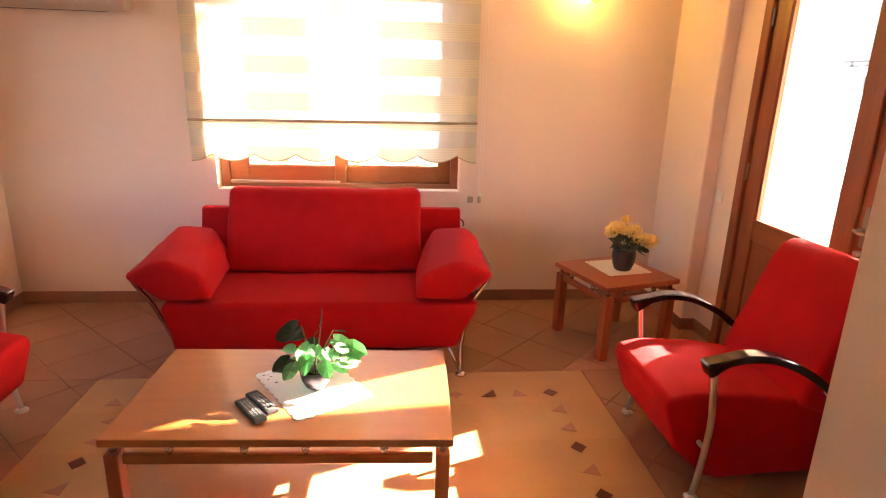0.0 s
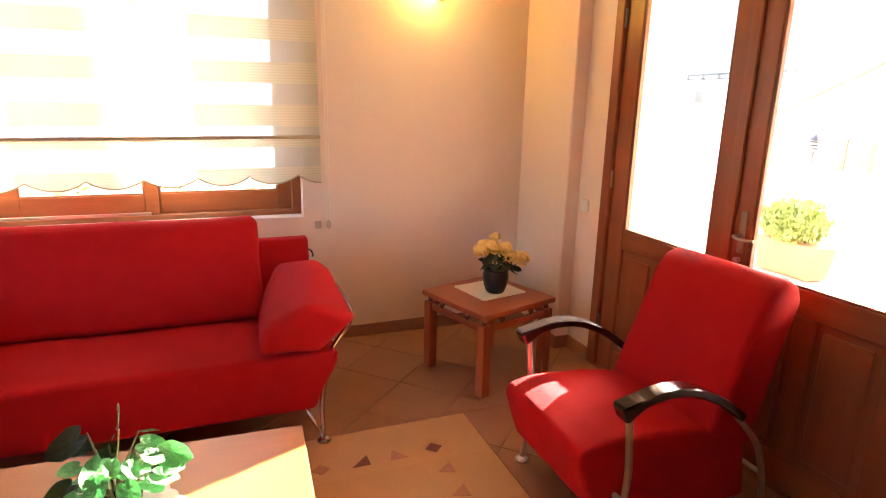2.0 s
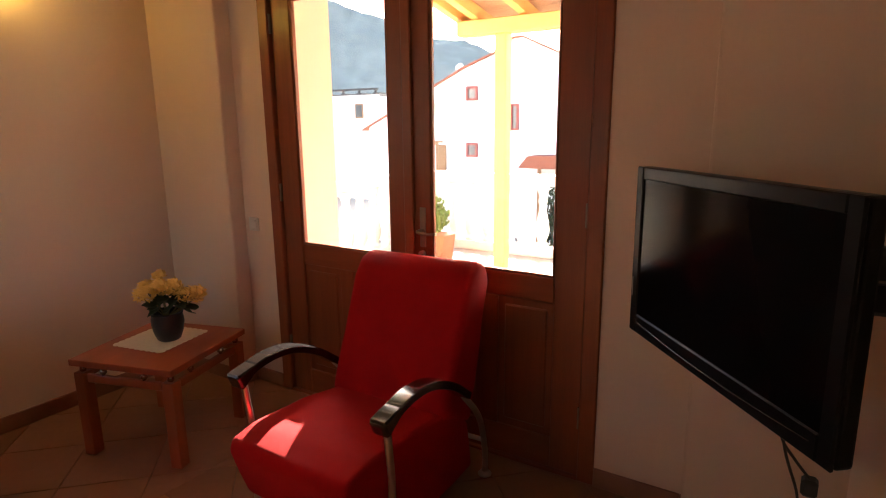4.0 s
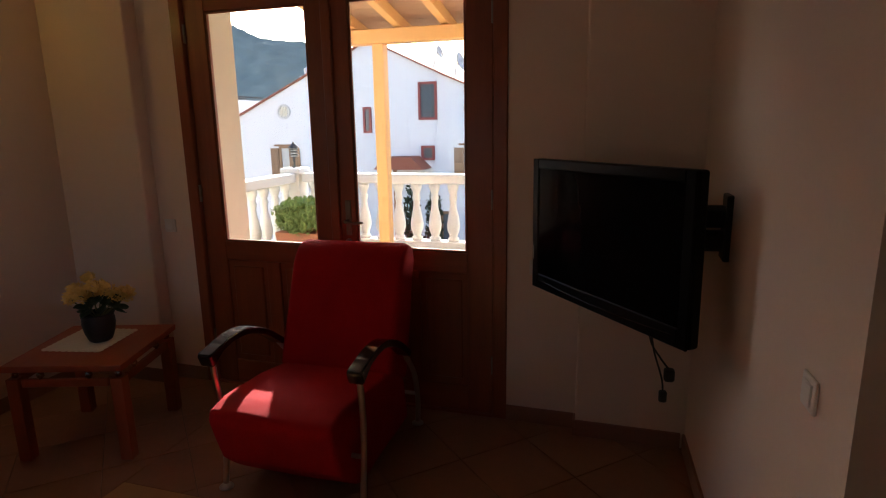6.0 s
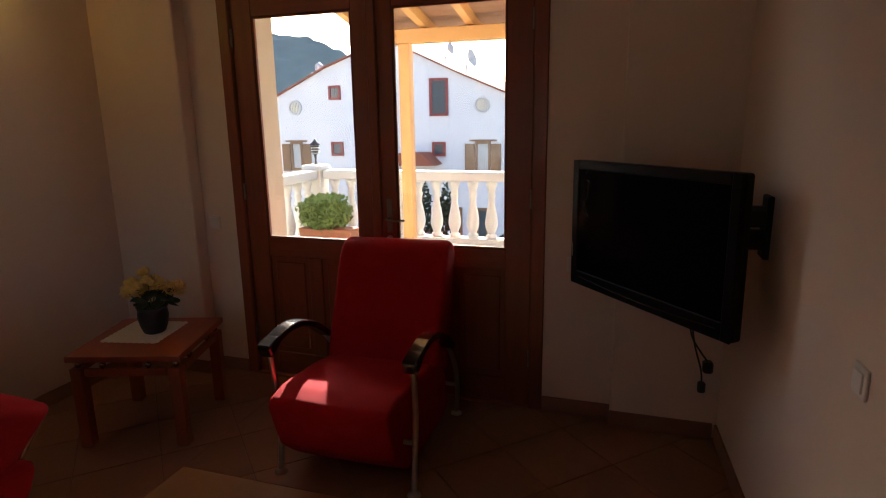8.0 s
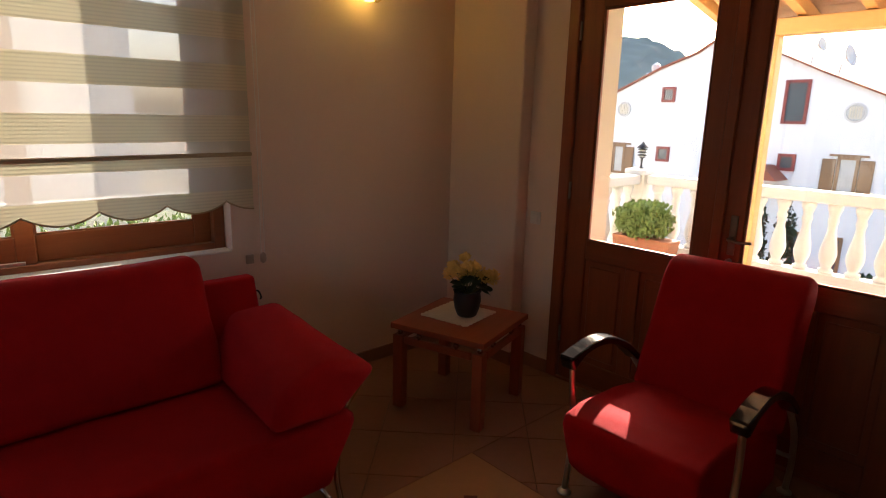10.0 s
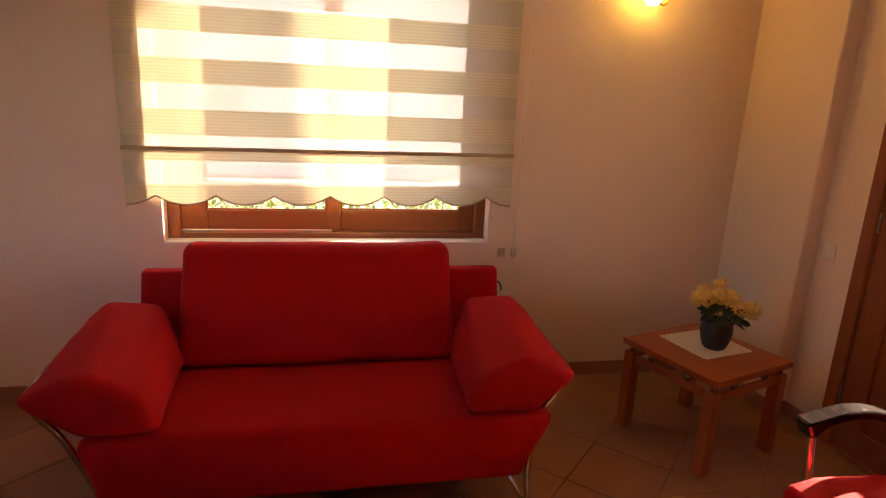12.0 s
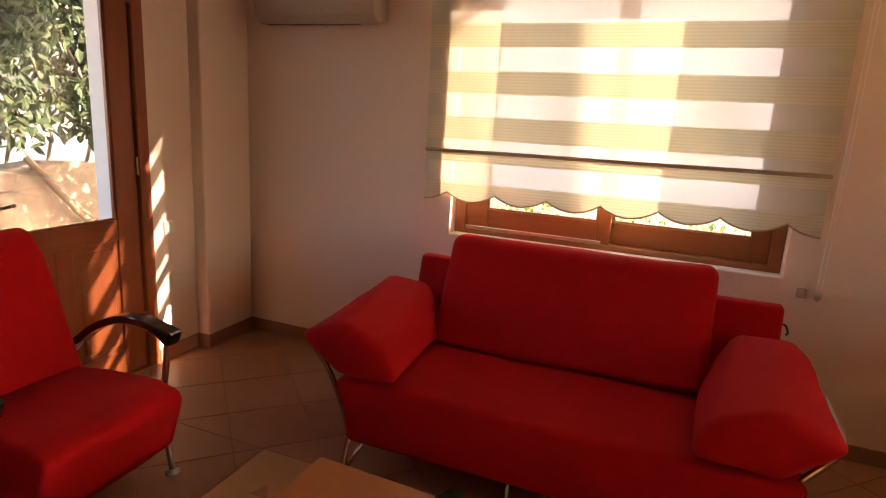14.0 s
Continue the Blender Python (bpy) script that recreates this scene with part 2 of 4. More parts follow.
def prism(points, axis, a, b, bevel=0.0, seg=2, other=None):
    """A polygon given in the two other axes, drawn out along axis from a to b (other: the polygon at b)."""
    bm = bmesh.new()
    put = {"x": lambda p, q: (q, p[0], p[1]), "y": lambda p, q: (p[0], q, p[1]), "z": lambda p, q: (p[0], p[1], q)}[axis]
    lo = [bm.verts.new(put(p, a)) for p in points]
    hi = [bm.verts.new(put(p, b)) for p in (other or points)]
    bm.faces.new(lo)
    bm.faces.new(hi)
    for i in range(len(lo)):
        j = (i + 1) % len(lo)
        bm.faces.new((lo[i], lo[j], hi[j], hi[i]))
    bmesh.ops.recalc_face_normals(bm, faces=bm.faces)
    if bevel:
        bmesh.ops.bevel(bm, geom=list(bm.edges), offset=bevel, segments=seg, affect="EDGES", profile=0.5)
    return bm


def lathe(bm, profile, at=(0, 0, 0), n=20):
    """Rings of (radius, height) round the z axis."""
    rings = [[bm.verts.new((at[0] + r * math.cos(2 * math.pi * k / n), at[1] + r * math.sin(2 * math.pi * k / n), at[2] + z)) for k in range(n)] for r, z in profile]
    for a, b in zip(rings, rings[1:]):
        for k in range(n):
            bm.faces.new((a[k], a[(k + 1) % n], b[(k + 1) % n], b[k]))
    bm.faces.new(rings[0])
    bm.faces.new(rings[-1])
    return bm


def tube(bm, points, radius, n=8, flat=1.0):
    """A round bar along points; radius may be one per point."""
    pts = [Vector(p) for p in points]
    rs = radius if isinstance(radius, (list, tuple)) else [radius] * len(pts)
    rings, side = [], None
    for i, p in enumerate(pts):
        d = (pts[min(i + 1, len(pts) - 1)] - pts[max(i - 1, 0)]).normalized()
        side = (d.cross(Vector((0, 0, 1))) if abs(d.z) < 0.95 else d.cross(Vector((0, 1, 0)))) if side is None else side - d * side.dot(d)
        side.normalize()
        up = side.cross(d)
        rings.append([bm.verts.new(p + rs[i] * (math.cos(2 * math.pi * k / n) * side + flat * math.sin(2 * math.pi * k / n) * up)) for k in range(n)])
    for a, b in zip(rings, rings[1:]):
        for k in range(n):
            bm.faces.new((a[k], a[(k + 1) % n], b[(k + 1) % n], b[k]))
    bm.faces.new(rings[0])
    bm.faces.new(rings[-1])
    return bm


def arc(points, steps=6):
    """A smooth run through points (Catmull-Rom)."""
    p = [Vector(q) for q in points]
    p = [2 * p[0] - p[1]] + p + [2 * p[-1] - p[-2]]
    out = []
    for i in range(1, len(p) - 2):
        for k in range(steps):
            t = k / steps
            out.append(0.5 * ((2 * p[i]) + (p[i + 1] - p[i - 1]) * t + (2 * p[i - 1] - 5 * p[i] + 4 * p[i + 1] - p[i + 2]) * t * t + (3 * p[i] - p[i - 1] - 3 * p[i + 1] + p[i + 2]) * t ** 3))
    return out + [p[-2]]


def padded(bm, cuts=5, soft=0.004, seed=0):
    """Give flat upholstery a slightly uneven face."""
    bmesh.ops.subdivide_edges(bm, edges=[e for e in bm.edges if e.calc_length() > 0.12], cuts=cuts, use_grid_fill=True)
    bm.normal_update()
    for v in bm.verts:
        k = noise.noise(v.co * 6 + Vector((seed, 0, 0)))
        v.co += v.normal * k * soft
    return bm


def leaf_cloud(bm, at, size, count, leaf, rng):
    """Many small bent leaves scattered through an uneven clump."""
    for _ in range(count):
        while True:
            u = Vector((rng.uniform(-1, 1), rng.uniform(-1, 1), rng.uniform(-1, 1)))
            if 0.35 < u.length < 1 + 0.35 * noise.noise(u * 2.3 + Vector(at)):
                break
        p = Vector(at) + Vector((u.x * size[0], u.y * size[1], u.z * size[2]))
        m = Euler((rng.uniform(0, 6.3), rng.uniform(0, 6.3), rng.uniform(0, 6.3))).to_matrix()
        s = leaf * rng.uniform(0.6, 1.3)
        q = [p + m @ (Vector(c) * s) for c in ((-0.5, 0, 0), (-0.2, -0.24, 0.07), (0.2, -0.2, 0.08), (0.55, 0, 0.0), (0.2, 0.2, 0.08), (-0.2, 0.24, 0.07), (0, 0, -0.02))]
        v = [bm.verts.new(c) for c in q]
        for k in range(6):
            bm.faces.new((v[6], v[k], v[(k + 1) % 6]))
    return bm

# ---- the room ----
W, E, N, TOP = -1.55, 3.46, 5.17, 2.68      # inner faces of the walls, ceiling height
DOOR_S, DOOR_N, DOOR_TOP = 2.38, 4.31, 2.42  # both double doors
EXT_S, EXT_N, EXT_E = 2.52, 4.30, 4.0                    # their openings through the outer part of the wall

bm = boxed(-1.87, N, -0.1, 0.012, N + 0.21, TOP)
box(bm, 1.782, N, -0.1, EXT_E, N + 0.21, TOP)
box(bm, 0.012, N, -0.1, 1.782, N + 0.21, 0.88)
box(bm, 0.012, N, 2.46, 1.782, N + 0.21, TOP)
setting("wall_north", bm, PLASTER, "warm white plastered wall with a wide window")
bm = boxed(E, 1.497, -0.1, 3.56, DOOR_S, TOP)
box(bm, E, DOOR_N, -0.1, 3.56, N, TOP)
box(bm, E, DOOR_S, DOOR_TOP, 3.56, DOOR_N, TOP)
setting("wall_east", bm, PLASTER, "warm white plastered wall with a balcony door")
bm = boxed(3.56, -1.6, -0.1, EXT_E, EXT_S, TOP)
box(bm, 3.56, EXT_N, -0.1, EXT_E, N, TOP)
box(bm, 3.56, EXT_S, DOOR_TOP, EXT_E, EXT_N, TOP)
setting("wall_east_outer", bm, CREAM, "cream rendered outer wall round the balcony door")
bm = boxed(W - 0.10, -1.6, -0.1, W, DOOR_S + 0.125, TOP)
box(bm, W - 0.10, DOOR_N + 0.125, -0.1, W, N, TOP)
box(bm, W - 0.10, DOOR_S + 0.125, DOOR_TOP, W, DOOR_N + 0.125, TOP)
setting("wall_west", bm, PLASTER, "warm white plastered wall with a garden door")
bm = boxed(W - 0.32, -1.6, -0.1, W - 0.10, EXT_S + 0.125, TOP)
box(bm, W - 0.32, EXT_N + 0.05, -0.1, W - 0.10, N, TOP)
box(bm, W - 0.32, EXT_S + 0.125, DOOR_TOP - 0.06, W - 0.10, EXT_N + 0.05, TOP)
setting("wall_west_outer", bm, WHITEWALL, "white rendered outer wall round the garden door")
setting("wall_south", prism([(1.755, 1.392), (3.56, 1.495), (3.56, 1.305), (1.755, 1.202)], "z", -0.1, TOP), PLASTER, "warm white plastered wall that ends at the hall")
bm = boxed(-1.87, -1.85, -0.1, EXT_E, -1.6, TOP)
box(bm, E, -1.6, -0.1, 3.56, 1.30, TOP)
setting("wall_hall", bm, HALL, "unseen hall wall, darkened to damp bounced light")
setting("column_northeast", boxed(3.36, 4.55, 0.0, E + 0.02, N + 0.02, TOP - 0.002, bevel=0.012, seg=2), PLASTER, "plastered corner column")
setting("column_northwest", boxed(W - 0.02, 4.755, 0.0, -1.46, N + 0.02, TOP - 0.002, bevel=0.012, seg=2), PLASTER, "plastered corner column")
setting("column_southeast", boxed(3.39, 1.47, 0.0, E + 0.02, 2.01, TOP - 0.002, bevel=0.012, seg=2), PLASTER, "plastered corner column")
setting("ceiling", boxed(-1.87, -1.85, TOP, EXT_E, N + 0.21, TOP + 0.15), CEILING, "flat painted ceiling")

# baseboards, in straight lengths
H, D = 0.088, 0.012
bm = boxed(-1.46, N - D, 0, 3.36, N, H, bevel=0.003)
box(bm, 3.36 - D, 4.538, 0, 3.36, N - D, H, bevel=0.003)
box(bm, 3.36, 4.538, 0, E, 4.55, H, bevel=0.003)
box(bm, E - D, DOOR_N, 0, E, 4.538, H, bevel=0.003)
box(bm, -1.46, 4.743, 0, -1.46 + D, N - D, H, bevel=0.003)
box(bm, W, 4.743, 0, -1.46, 4.755, H, bevel=0.003)
box(bm, W, DOOR_N + 0.125, 0, W + D, 4.743, H, bevel=0.003)
box(bm, E - D, 2.022, 0, E, DOOR_S, H, bevel=0.003)
box(bm, 3.378, 2.01, 0, E, 2.022, H, bevel=0.003)
box(bm, 3.378, 1.505, 0, 3.39, 2.01, H, bevel=0.003)
for k in range(8):
    x0, x1 = 1.755 + k * 0.203, 1.755 + (k + 1) * 0.203
    y0, y1 = 1.392 + (x0 - 1.755) * 0.0571, 1.392 + (x1 - 1.755) * 0.0571
    q = prism([(x0, y0), (x1 - 0.002, y1), (x1 - 0.002, y1 + D), (x0, y0 + D)], "z", 0, H)
    me = bpy.data.meshes.new("temp")
    q.to_mesh(me)
    bm.from_mesh(me)
    q.free()
setting("baseboard", bm, SKIRT, "brown tiled baseboard")


# ---- doors ----
def double_door(name, label, flip):
    """A glazed double door with panelled lower halves; local x points out of the room, y to the north."""
    door = new(name)
    door.matrix_world = pose(W, 6.815, 0, 0, 0, 180) if flip else pose(E, 0, 0)
    tagged(door, label, kind="structure")
    s, n, t = DOOR_S, DOOR_N, DOOR_TOP
    bm = boxed(-0.012, s, 0, 0.10, s + 0.075, t, bevel=0.006)
    box(bm, -0.012, n - 0.075, 0, 0.10, n, t, bevel=0.006)
    part("door_frame", bm, DOORWOOD, door)
    part("door_head", boxed(-0.012, s + 0.075, t - 0.075, 0.10, n - 0.075, t, bevel=0.006), DOORRAIL, door)
    part("threshold", boxed(-0.012, s + 0.075, 0, 0.10, n - 0.075, 0.014, bevel=0.004), DOORRAIL, door)
    mid = (s + n) / 2
    for a, b, hinge in ((s + 0.078, mid - 0.002, -1), (mid + 0.002, n - 0.078, 1)):
        leaf = new("door_leaf")
        leaf.parent = door
        ga = a + (0.137 if hinge < 0 else 0.118)
        gb = b - (0.118 if hinge < 0 else 0.137)
        part("stile", boxed(0.012, a, 0.012, 0.057, ga, t - 0.078, bevel=0.004), DOORWOOD, leaf)
        part("stile", boxed(0.012, gb, 0.012, 0.057, b, t - 0.078, bevel=0.004), DOORWOOD, leaf)
        for z0, z1 in ((0.012, 0.16), (0.80, 0.915), (2.21, t - 0.078)):
            part("rail", boxed(0.013, ga, z0, 0.056, gb, z1, bevel=0.004), DOORRAIL, leaf)
        m = (ga + gb) / 2
        part("mullion", boxed(0.013, m - 0.045, 0.16, 0.056, m + 0.045, 0.80, bevel=0.004), DOORWOOD, leaf)
        for p0, p1 in ((ga, m - 0.045), (m + 0.045, gb)):
            bm = boxed(0.026, p0, 0.16, 0.044, p1, 0.80)
            box(bm, 0.017, p0 + 0.03, 0.195, 0.030, p1 - 0.03, 0.765, bevel=0.008)
            part("panel", bm, DOORWOOD, leaf)
        bm = bmesh.new()
        for q in ((ga, 0.915, ga + 0.012, 2.21), (gb - 0.012, 0.915, gb, 2.21)):
            box(bm, 0.016, q[0], q[1], 0.03, q[2], q[3], bevel=0.003)
        box(bm, 0.016, ga, 0.915, 0.03, gb, 0.927, bevel=0.003)
        box(bm, 0.016, ga, 2.198, 0.03, gb, 2.21, bevel=0.003)
        part("glazing_bead", bm, DOORWOOD, leaf)
        pane = part("pane", boxed(0.034, ga, 0.915, 0.039, gb, 2.21), GLASS, leaf, "clear glass")
        pane.visible_shadow = False
        bm = bmesh.new()
        for z in (0.3, 1.2, 2.1):
            lathe(bm, [(0.008, z - 0.05), (0.008, z + 0.05)], (0.004, a if hinge < 0 else b, 0), 8)
        part("hinge", bm, HANDLE, leaf)
    part("astragal", boxed(-0.006, mid - 0.028, 0.012, 0.012, mid + 0.028, t - 0.078, bevel=0.006), DOORWOOD, door)
    handle = part("handle", tube(bmesh.new(), arc([(0.005, mid - 0.075, 1.07), (-0.035, mid - 0.075, 1.07), (-0.052, mid - 0.085, 1.068), (-0.055, mid - 0.13, 1.062), (-0.05, mid - 0.185, 1.068)], 4), 0.008, 8), HANDLE, door, "dull metal lever handle", True)
    part("backplate", boxed(0.004, mid - 0.092, 0.985, 0.012, mid - 0.058, 1.18, bevel=0.003), HANDLE, handle)
    part("lock_cylinder", lathe(bmesh.new(), [(0.014, -0.012), (0.014, 0.012)], (0, 0, 0), 12), STEEL, handle).matrix_local = pose(-0.004, mid - 0.075, 0.955, 0, 90, 0)
    return door


double_door("door_1", "glazed reddish-brown wooden double balcony door, closed", False)
double_door("door_2", "glazed reddish-brown wooden double garden door, closed", True)

# ---- window and blind ----
win = new("window_1")
tagged(win, "brown wooden sliding window behind a blind", kind="structure")
win.matrix_world = pose(0.024, 0, 0.010)
fy = N + 0.085
WT = 2.45       # top of the window frame
for b in ((-0.01, fy, 0.87, 0.055, fy + 0.09, WT), (1.70, fy, 0.87, 1.756, fy + 0.09, WT), (0.055, fy, 0.87, 1.70, fy + 0.09, 0.905), (0.055, fy, WT - 0.05, 1.70, fy + 0.09, WT)):
    part("window_frame", boxed(*b, bevel=0.004), WINWOOD, win)
part("window_sill", boxed(-0.010, N - 0.004, 0.862, 1.754, fy, 0.874, bevel=0.003), WHITEPL, win, "white painted reveal sill")
part("track", boxed(0.056, fy + 0.004, 0.905, 0.86, fy + 0.013, 0.922, bevel=0.002), STEEL, win, "aluminium sliding track")
for x0, x1, yy, g0, g1 in ((0.055, 0.905, fy + 0.014, 0.19, 0.83), (0.835, 1.70, fy + 0.050, 0.912, 1.612)):
    sash = new("sash")
    sash.parent = win
    part("stile", boxed(x0, yy, 0.903, g0, yy + (0.034 if x0 < 0.5 else 0.095), WT - 0.048, bevel=0.004), WINWOOD, sash)
    part("stile", boxed(g1, yy, 0.903, x1, yy + 0.034, WT - 0.048, bevel=0.004), WINWOOD, sash)
    part("rail", boxed(g0, yy + 0.001, 0.903, g1, yy + 0.033, 1.03, bevel=0.004), WINWOOD, sash)
    part("rail", boxed(g0, yy + 0.001, WT - 0.14, g1, yy + 0.033, WT - 0.048, bevel=0.004), WINWOOD, sash)
    for q in ((g0, 1.03, g0 + 0.008, WT - 0.14), (g1 - 0.008, 1.03, g1, WT - 0.14), (g0 + 0.008, 1.03, g1 - 0.008, 1.038), (g0 + 0.008, WT - 0.148, g1 - 0.008, WT - 0.14)):
        part("glazing_bead", boxed(q[0], yy + 0.004, q[1], q[2], yy + 0.013, q[3]), WINWOOD, sash)
    pane = part("pane", boxed(g0, yy + 0.015, 1.03, g1, yy + 0.019, WT - 0.14), GLASS, sash, "clear glass")
    pane.visible_shadow = False

BX0, BX1, BY = -0.165, 1.885, N - 0.022
blind = thing("zebra_blind", pose(0.024, 0, -0.001, 0, -0.5, 0), "cream day-and-night roller blind with sheer stripes and scalloped hem", "blind")


def cloth_strip(z0, z1, y, low=None):
    """A slightly wavy strip of cloth; low gives its lower edge along x."""
    bm = bmesh.new()
    n = 98
    cols = []
    for k in range(n + 1):
        x = BX0 + (BX1 - BX0) * k / n
        wob = 0.0025 * noise.noise(Vector((x * 2.2, z0 * 1.5, 0)))
        bot = low(x) if low else z0
        cols.append([bm.verts.new((x, y + wob, bot + (z1 - bot) * j / 3)) for j in range(4)])
    for a, b in zip(cols, cols[1:]):
        for j in range(3):
            bm.faces.new((a[j], b[j], b[j + 1], a[j + 1]))
    return bm


def scallop(x):
    u = ((x - (-0.022)) / 0.2935) % 1.0
    return 1.137 - 0.052 * math.sin(math.pi * u) ** 0.8


for z0, z1 in ((1.443, 1.572), (1.696, 1.820), (1.944, 2.066), (2.190, 2.312), (2.436, 2.54)):
    part("band", cloth_strip(z0, z1, BY), BAND, blind, "opaque pleated cream stripe", True)
for z0, z1 in ((1.386, 1.443), (1.572, 1.696), (1.820, 1.944), (2.066, 2.190), (2.312, 2.436)):
    part("sheer", cloth_strip(z0, z1, BY), SHEER, blind, "sheer white stripe", True)
part("band", cloth_strip(1.315, 1.366, BY - 0.004), BAND, blind, "", True)
part("sheer", cloth_strip(1.193, 1.315, BY - 0.004), SHEER, blind, "", True)
part("band", cloth_strip(1.09, 1.193, BY - 0.004, scallop), BAND, blind, "scalloped hem stripe", True)
bm = tube(bmesh.new(), [(BX0 + (BX1 - BX0) * k / 168, BY - 0.005, scallop(BX0 + (BX1 - BX0) * k / 168) + 0.002) for k in range(169)], 0.0045, 5)
part("hem_piping", bm, HEM, blind, "brown hem piping", True)
part("bottom_bar", boxed(BX0 - 0.004, BY - 0.012, 1.366, BX1 + 0.004, BY + 0.008, 1.386, bevel=0.005, seg=2), HEM, blind, "brown weighted bar")
part("cassette", boxed(BX0 - 0.03, N - 0.10, 2.54, BX1 + 0.03, N, 2.63, bevel=0.02, seg=3), WHITEPL, blind, "white blind cassette")
bm = tube(bmesh.new(), [(1.915, BY - 0.02, 2.55), (1.917, BY - 0.018, 1.6), (1.91, BY - 0.012, 0.84)], 0.0022, 5)
tube(bm, [(1.935, BY - 0.02, 2.55), (1.937, BY - 0.018, 1.6), (1.93, BY - 0.012, 0.84)], 0.0022, 5)
part("pull_cord", bm, WHITEPL, blind, "white bead cord")
bm = lathe(bmesh.new(), [(0.004, 0.03), (0.016, 0.02), (0.018, 0), (0.016, -0.02), (0.004, -0.03)], (1.92, BY - 0.012, 0.81), 12)
part("cord_weight", bm, ACPL, blind, "clear plastic cord weight", True)
bm = boxed(1.85, N - 0.012, 0.795, 1.895, N, 0.845, bevel=0.004)
tagged(mesh_object("cord_clip", bm, ACPL), "small pale plastic clip on the wall under the blind", "clip")


# ---- sofa ----
sofa = thing("sofa", (0.83, 4.4, 0), "red fabric two-seat sofa with wedge arm cushions and chrome legs", "sofa")
ox, oy = 0.83, 4.4


def sofa_part(name, bm, mat, label=""):
    bmesh.ops.translate(bm, verts=bm.verts, vec=(-ox, -oy, 0))
    return part(name, bm, mat, sofa, label, True)


sofa_part("seat", padded(prism([(0.035, 0.15), (1.65, 0.15), (1.775, 0.415), (1.745, 0.445), (0.0, 0.445), (-0.03, 0.415)], "y", 3.97, 4.82, 0.03, 4), 4, 0.008, 1), FABRIC)
sofa_part("backrest", padded(prism([(4.70, 0.30), (4.88, 0.22), (4.96, 0.78), (4.93, 0.81), (4.86, 0.81)], "x", -0.025, 1.76, 0.015, 3), 4, 0.004, 2), FABRIC)
sofa_part("back_cushion", padded(prism([(4.50, 0.45), (4.67, 0.445), (4.90, 0.955), (4.755, 0.968)], "x", 0.19, 1.465, 0.05, 6), 5, 0.009, 3), FABRIC, "red fabric back cushion")
sofa_part("latch_hook", tube(bmesh.new(), arc([(1.75, 4.87, 0.735), (1.775, 4.86, 0.73), (1.787, 4.855, 0.70), (1.78, 4.85, 0.69)], 4), 0.005, 6), RUBBER, "small black hook")
FRONT = [(0.555, 0.475), (0.835, 0.458), (1.028, 0.615), (0.80, 0.712), (0.60, 0.615)]
REAR = [(0.60, 0.462), (0.83, 0.462), (1.042, 0.63), (0.955, 0.73), (0.73, 0.714)]
for side in (1, -1):
    fr = [(ox + side * x, z) for x, z in FRONT]
    re = [(ox + side * x, z) for x, z in REAR]
    sofa_part("arm_cushion", padded(prism(fr, "y", 3.94, 4.70, 0.042, 5, re), 5, 0.009, 4 + side), FABRIC, "tilted red wedge arm cushion")
    lx = 0.858 + side * 0.818
    leg = sofa_part("leg", tube(bmesh.new(), arc([(lx, 3.935, 0.012), (lx, 3.96, 0.1), (lx + side * 0.01, 4.0, 0.2), (ox + side * 0.91, 4.03, 0.42), (ox + side * 1.01, 4.03, 0.585), (ox + side * 1.03, 4.3, 0.60), (ox + side * 1.01, 4.6, 0.60), (ox + side * 0.91, 4.62, 0.42), (lx + side * 0.01, 4.66, 0.2), (lx, 4.74, 0.012)], 5), 0.0125, 10), CHROME, "bent chrome leg tube")
    for y in (3.935, 4.74):
        bm = lathe(bmesh.new(), [(0.034, 0.0), (0.034, 0.006), (0.026, 0.012), (0.014, 0.02)], (lx - ox, y - oy, 0), 20)
        part("foot", bm, CHROME, leg, "", True)
    bm = tube(bmesh.new(), [(lx - ox, 3.935 - oy, 0.012), (lx - side * 0.075 - ox, 3.985 - oy, 0.165)], 0.0105, 10)
    part("strut", bm, CHROME, leg, "", True)


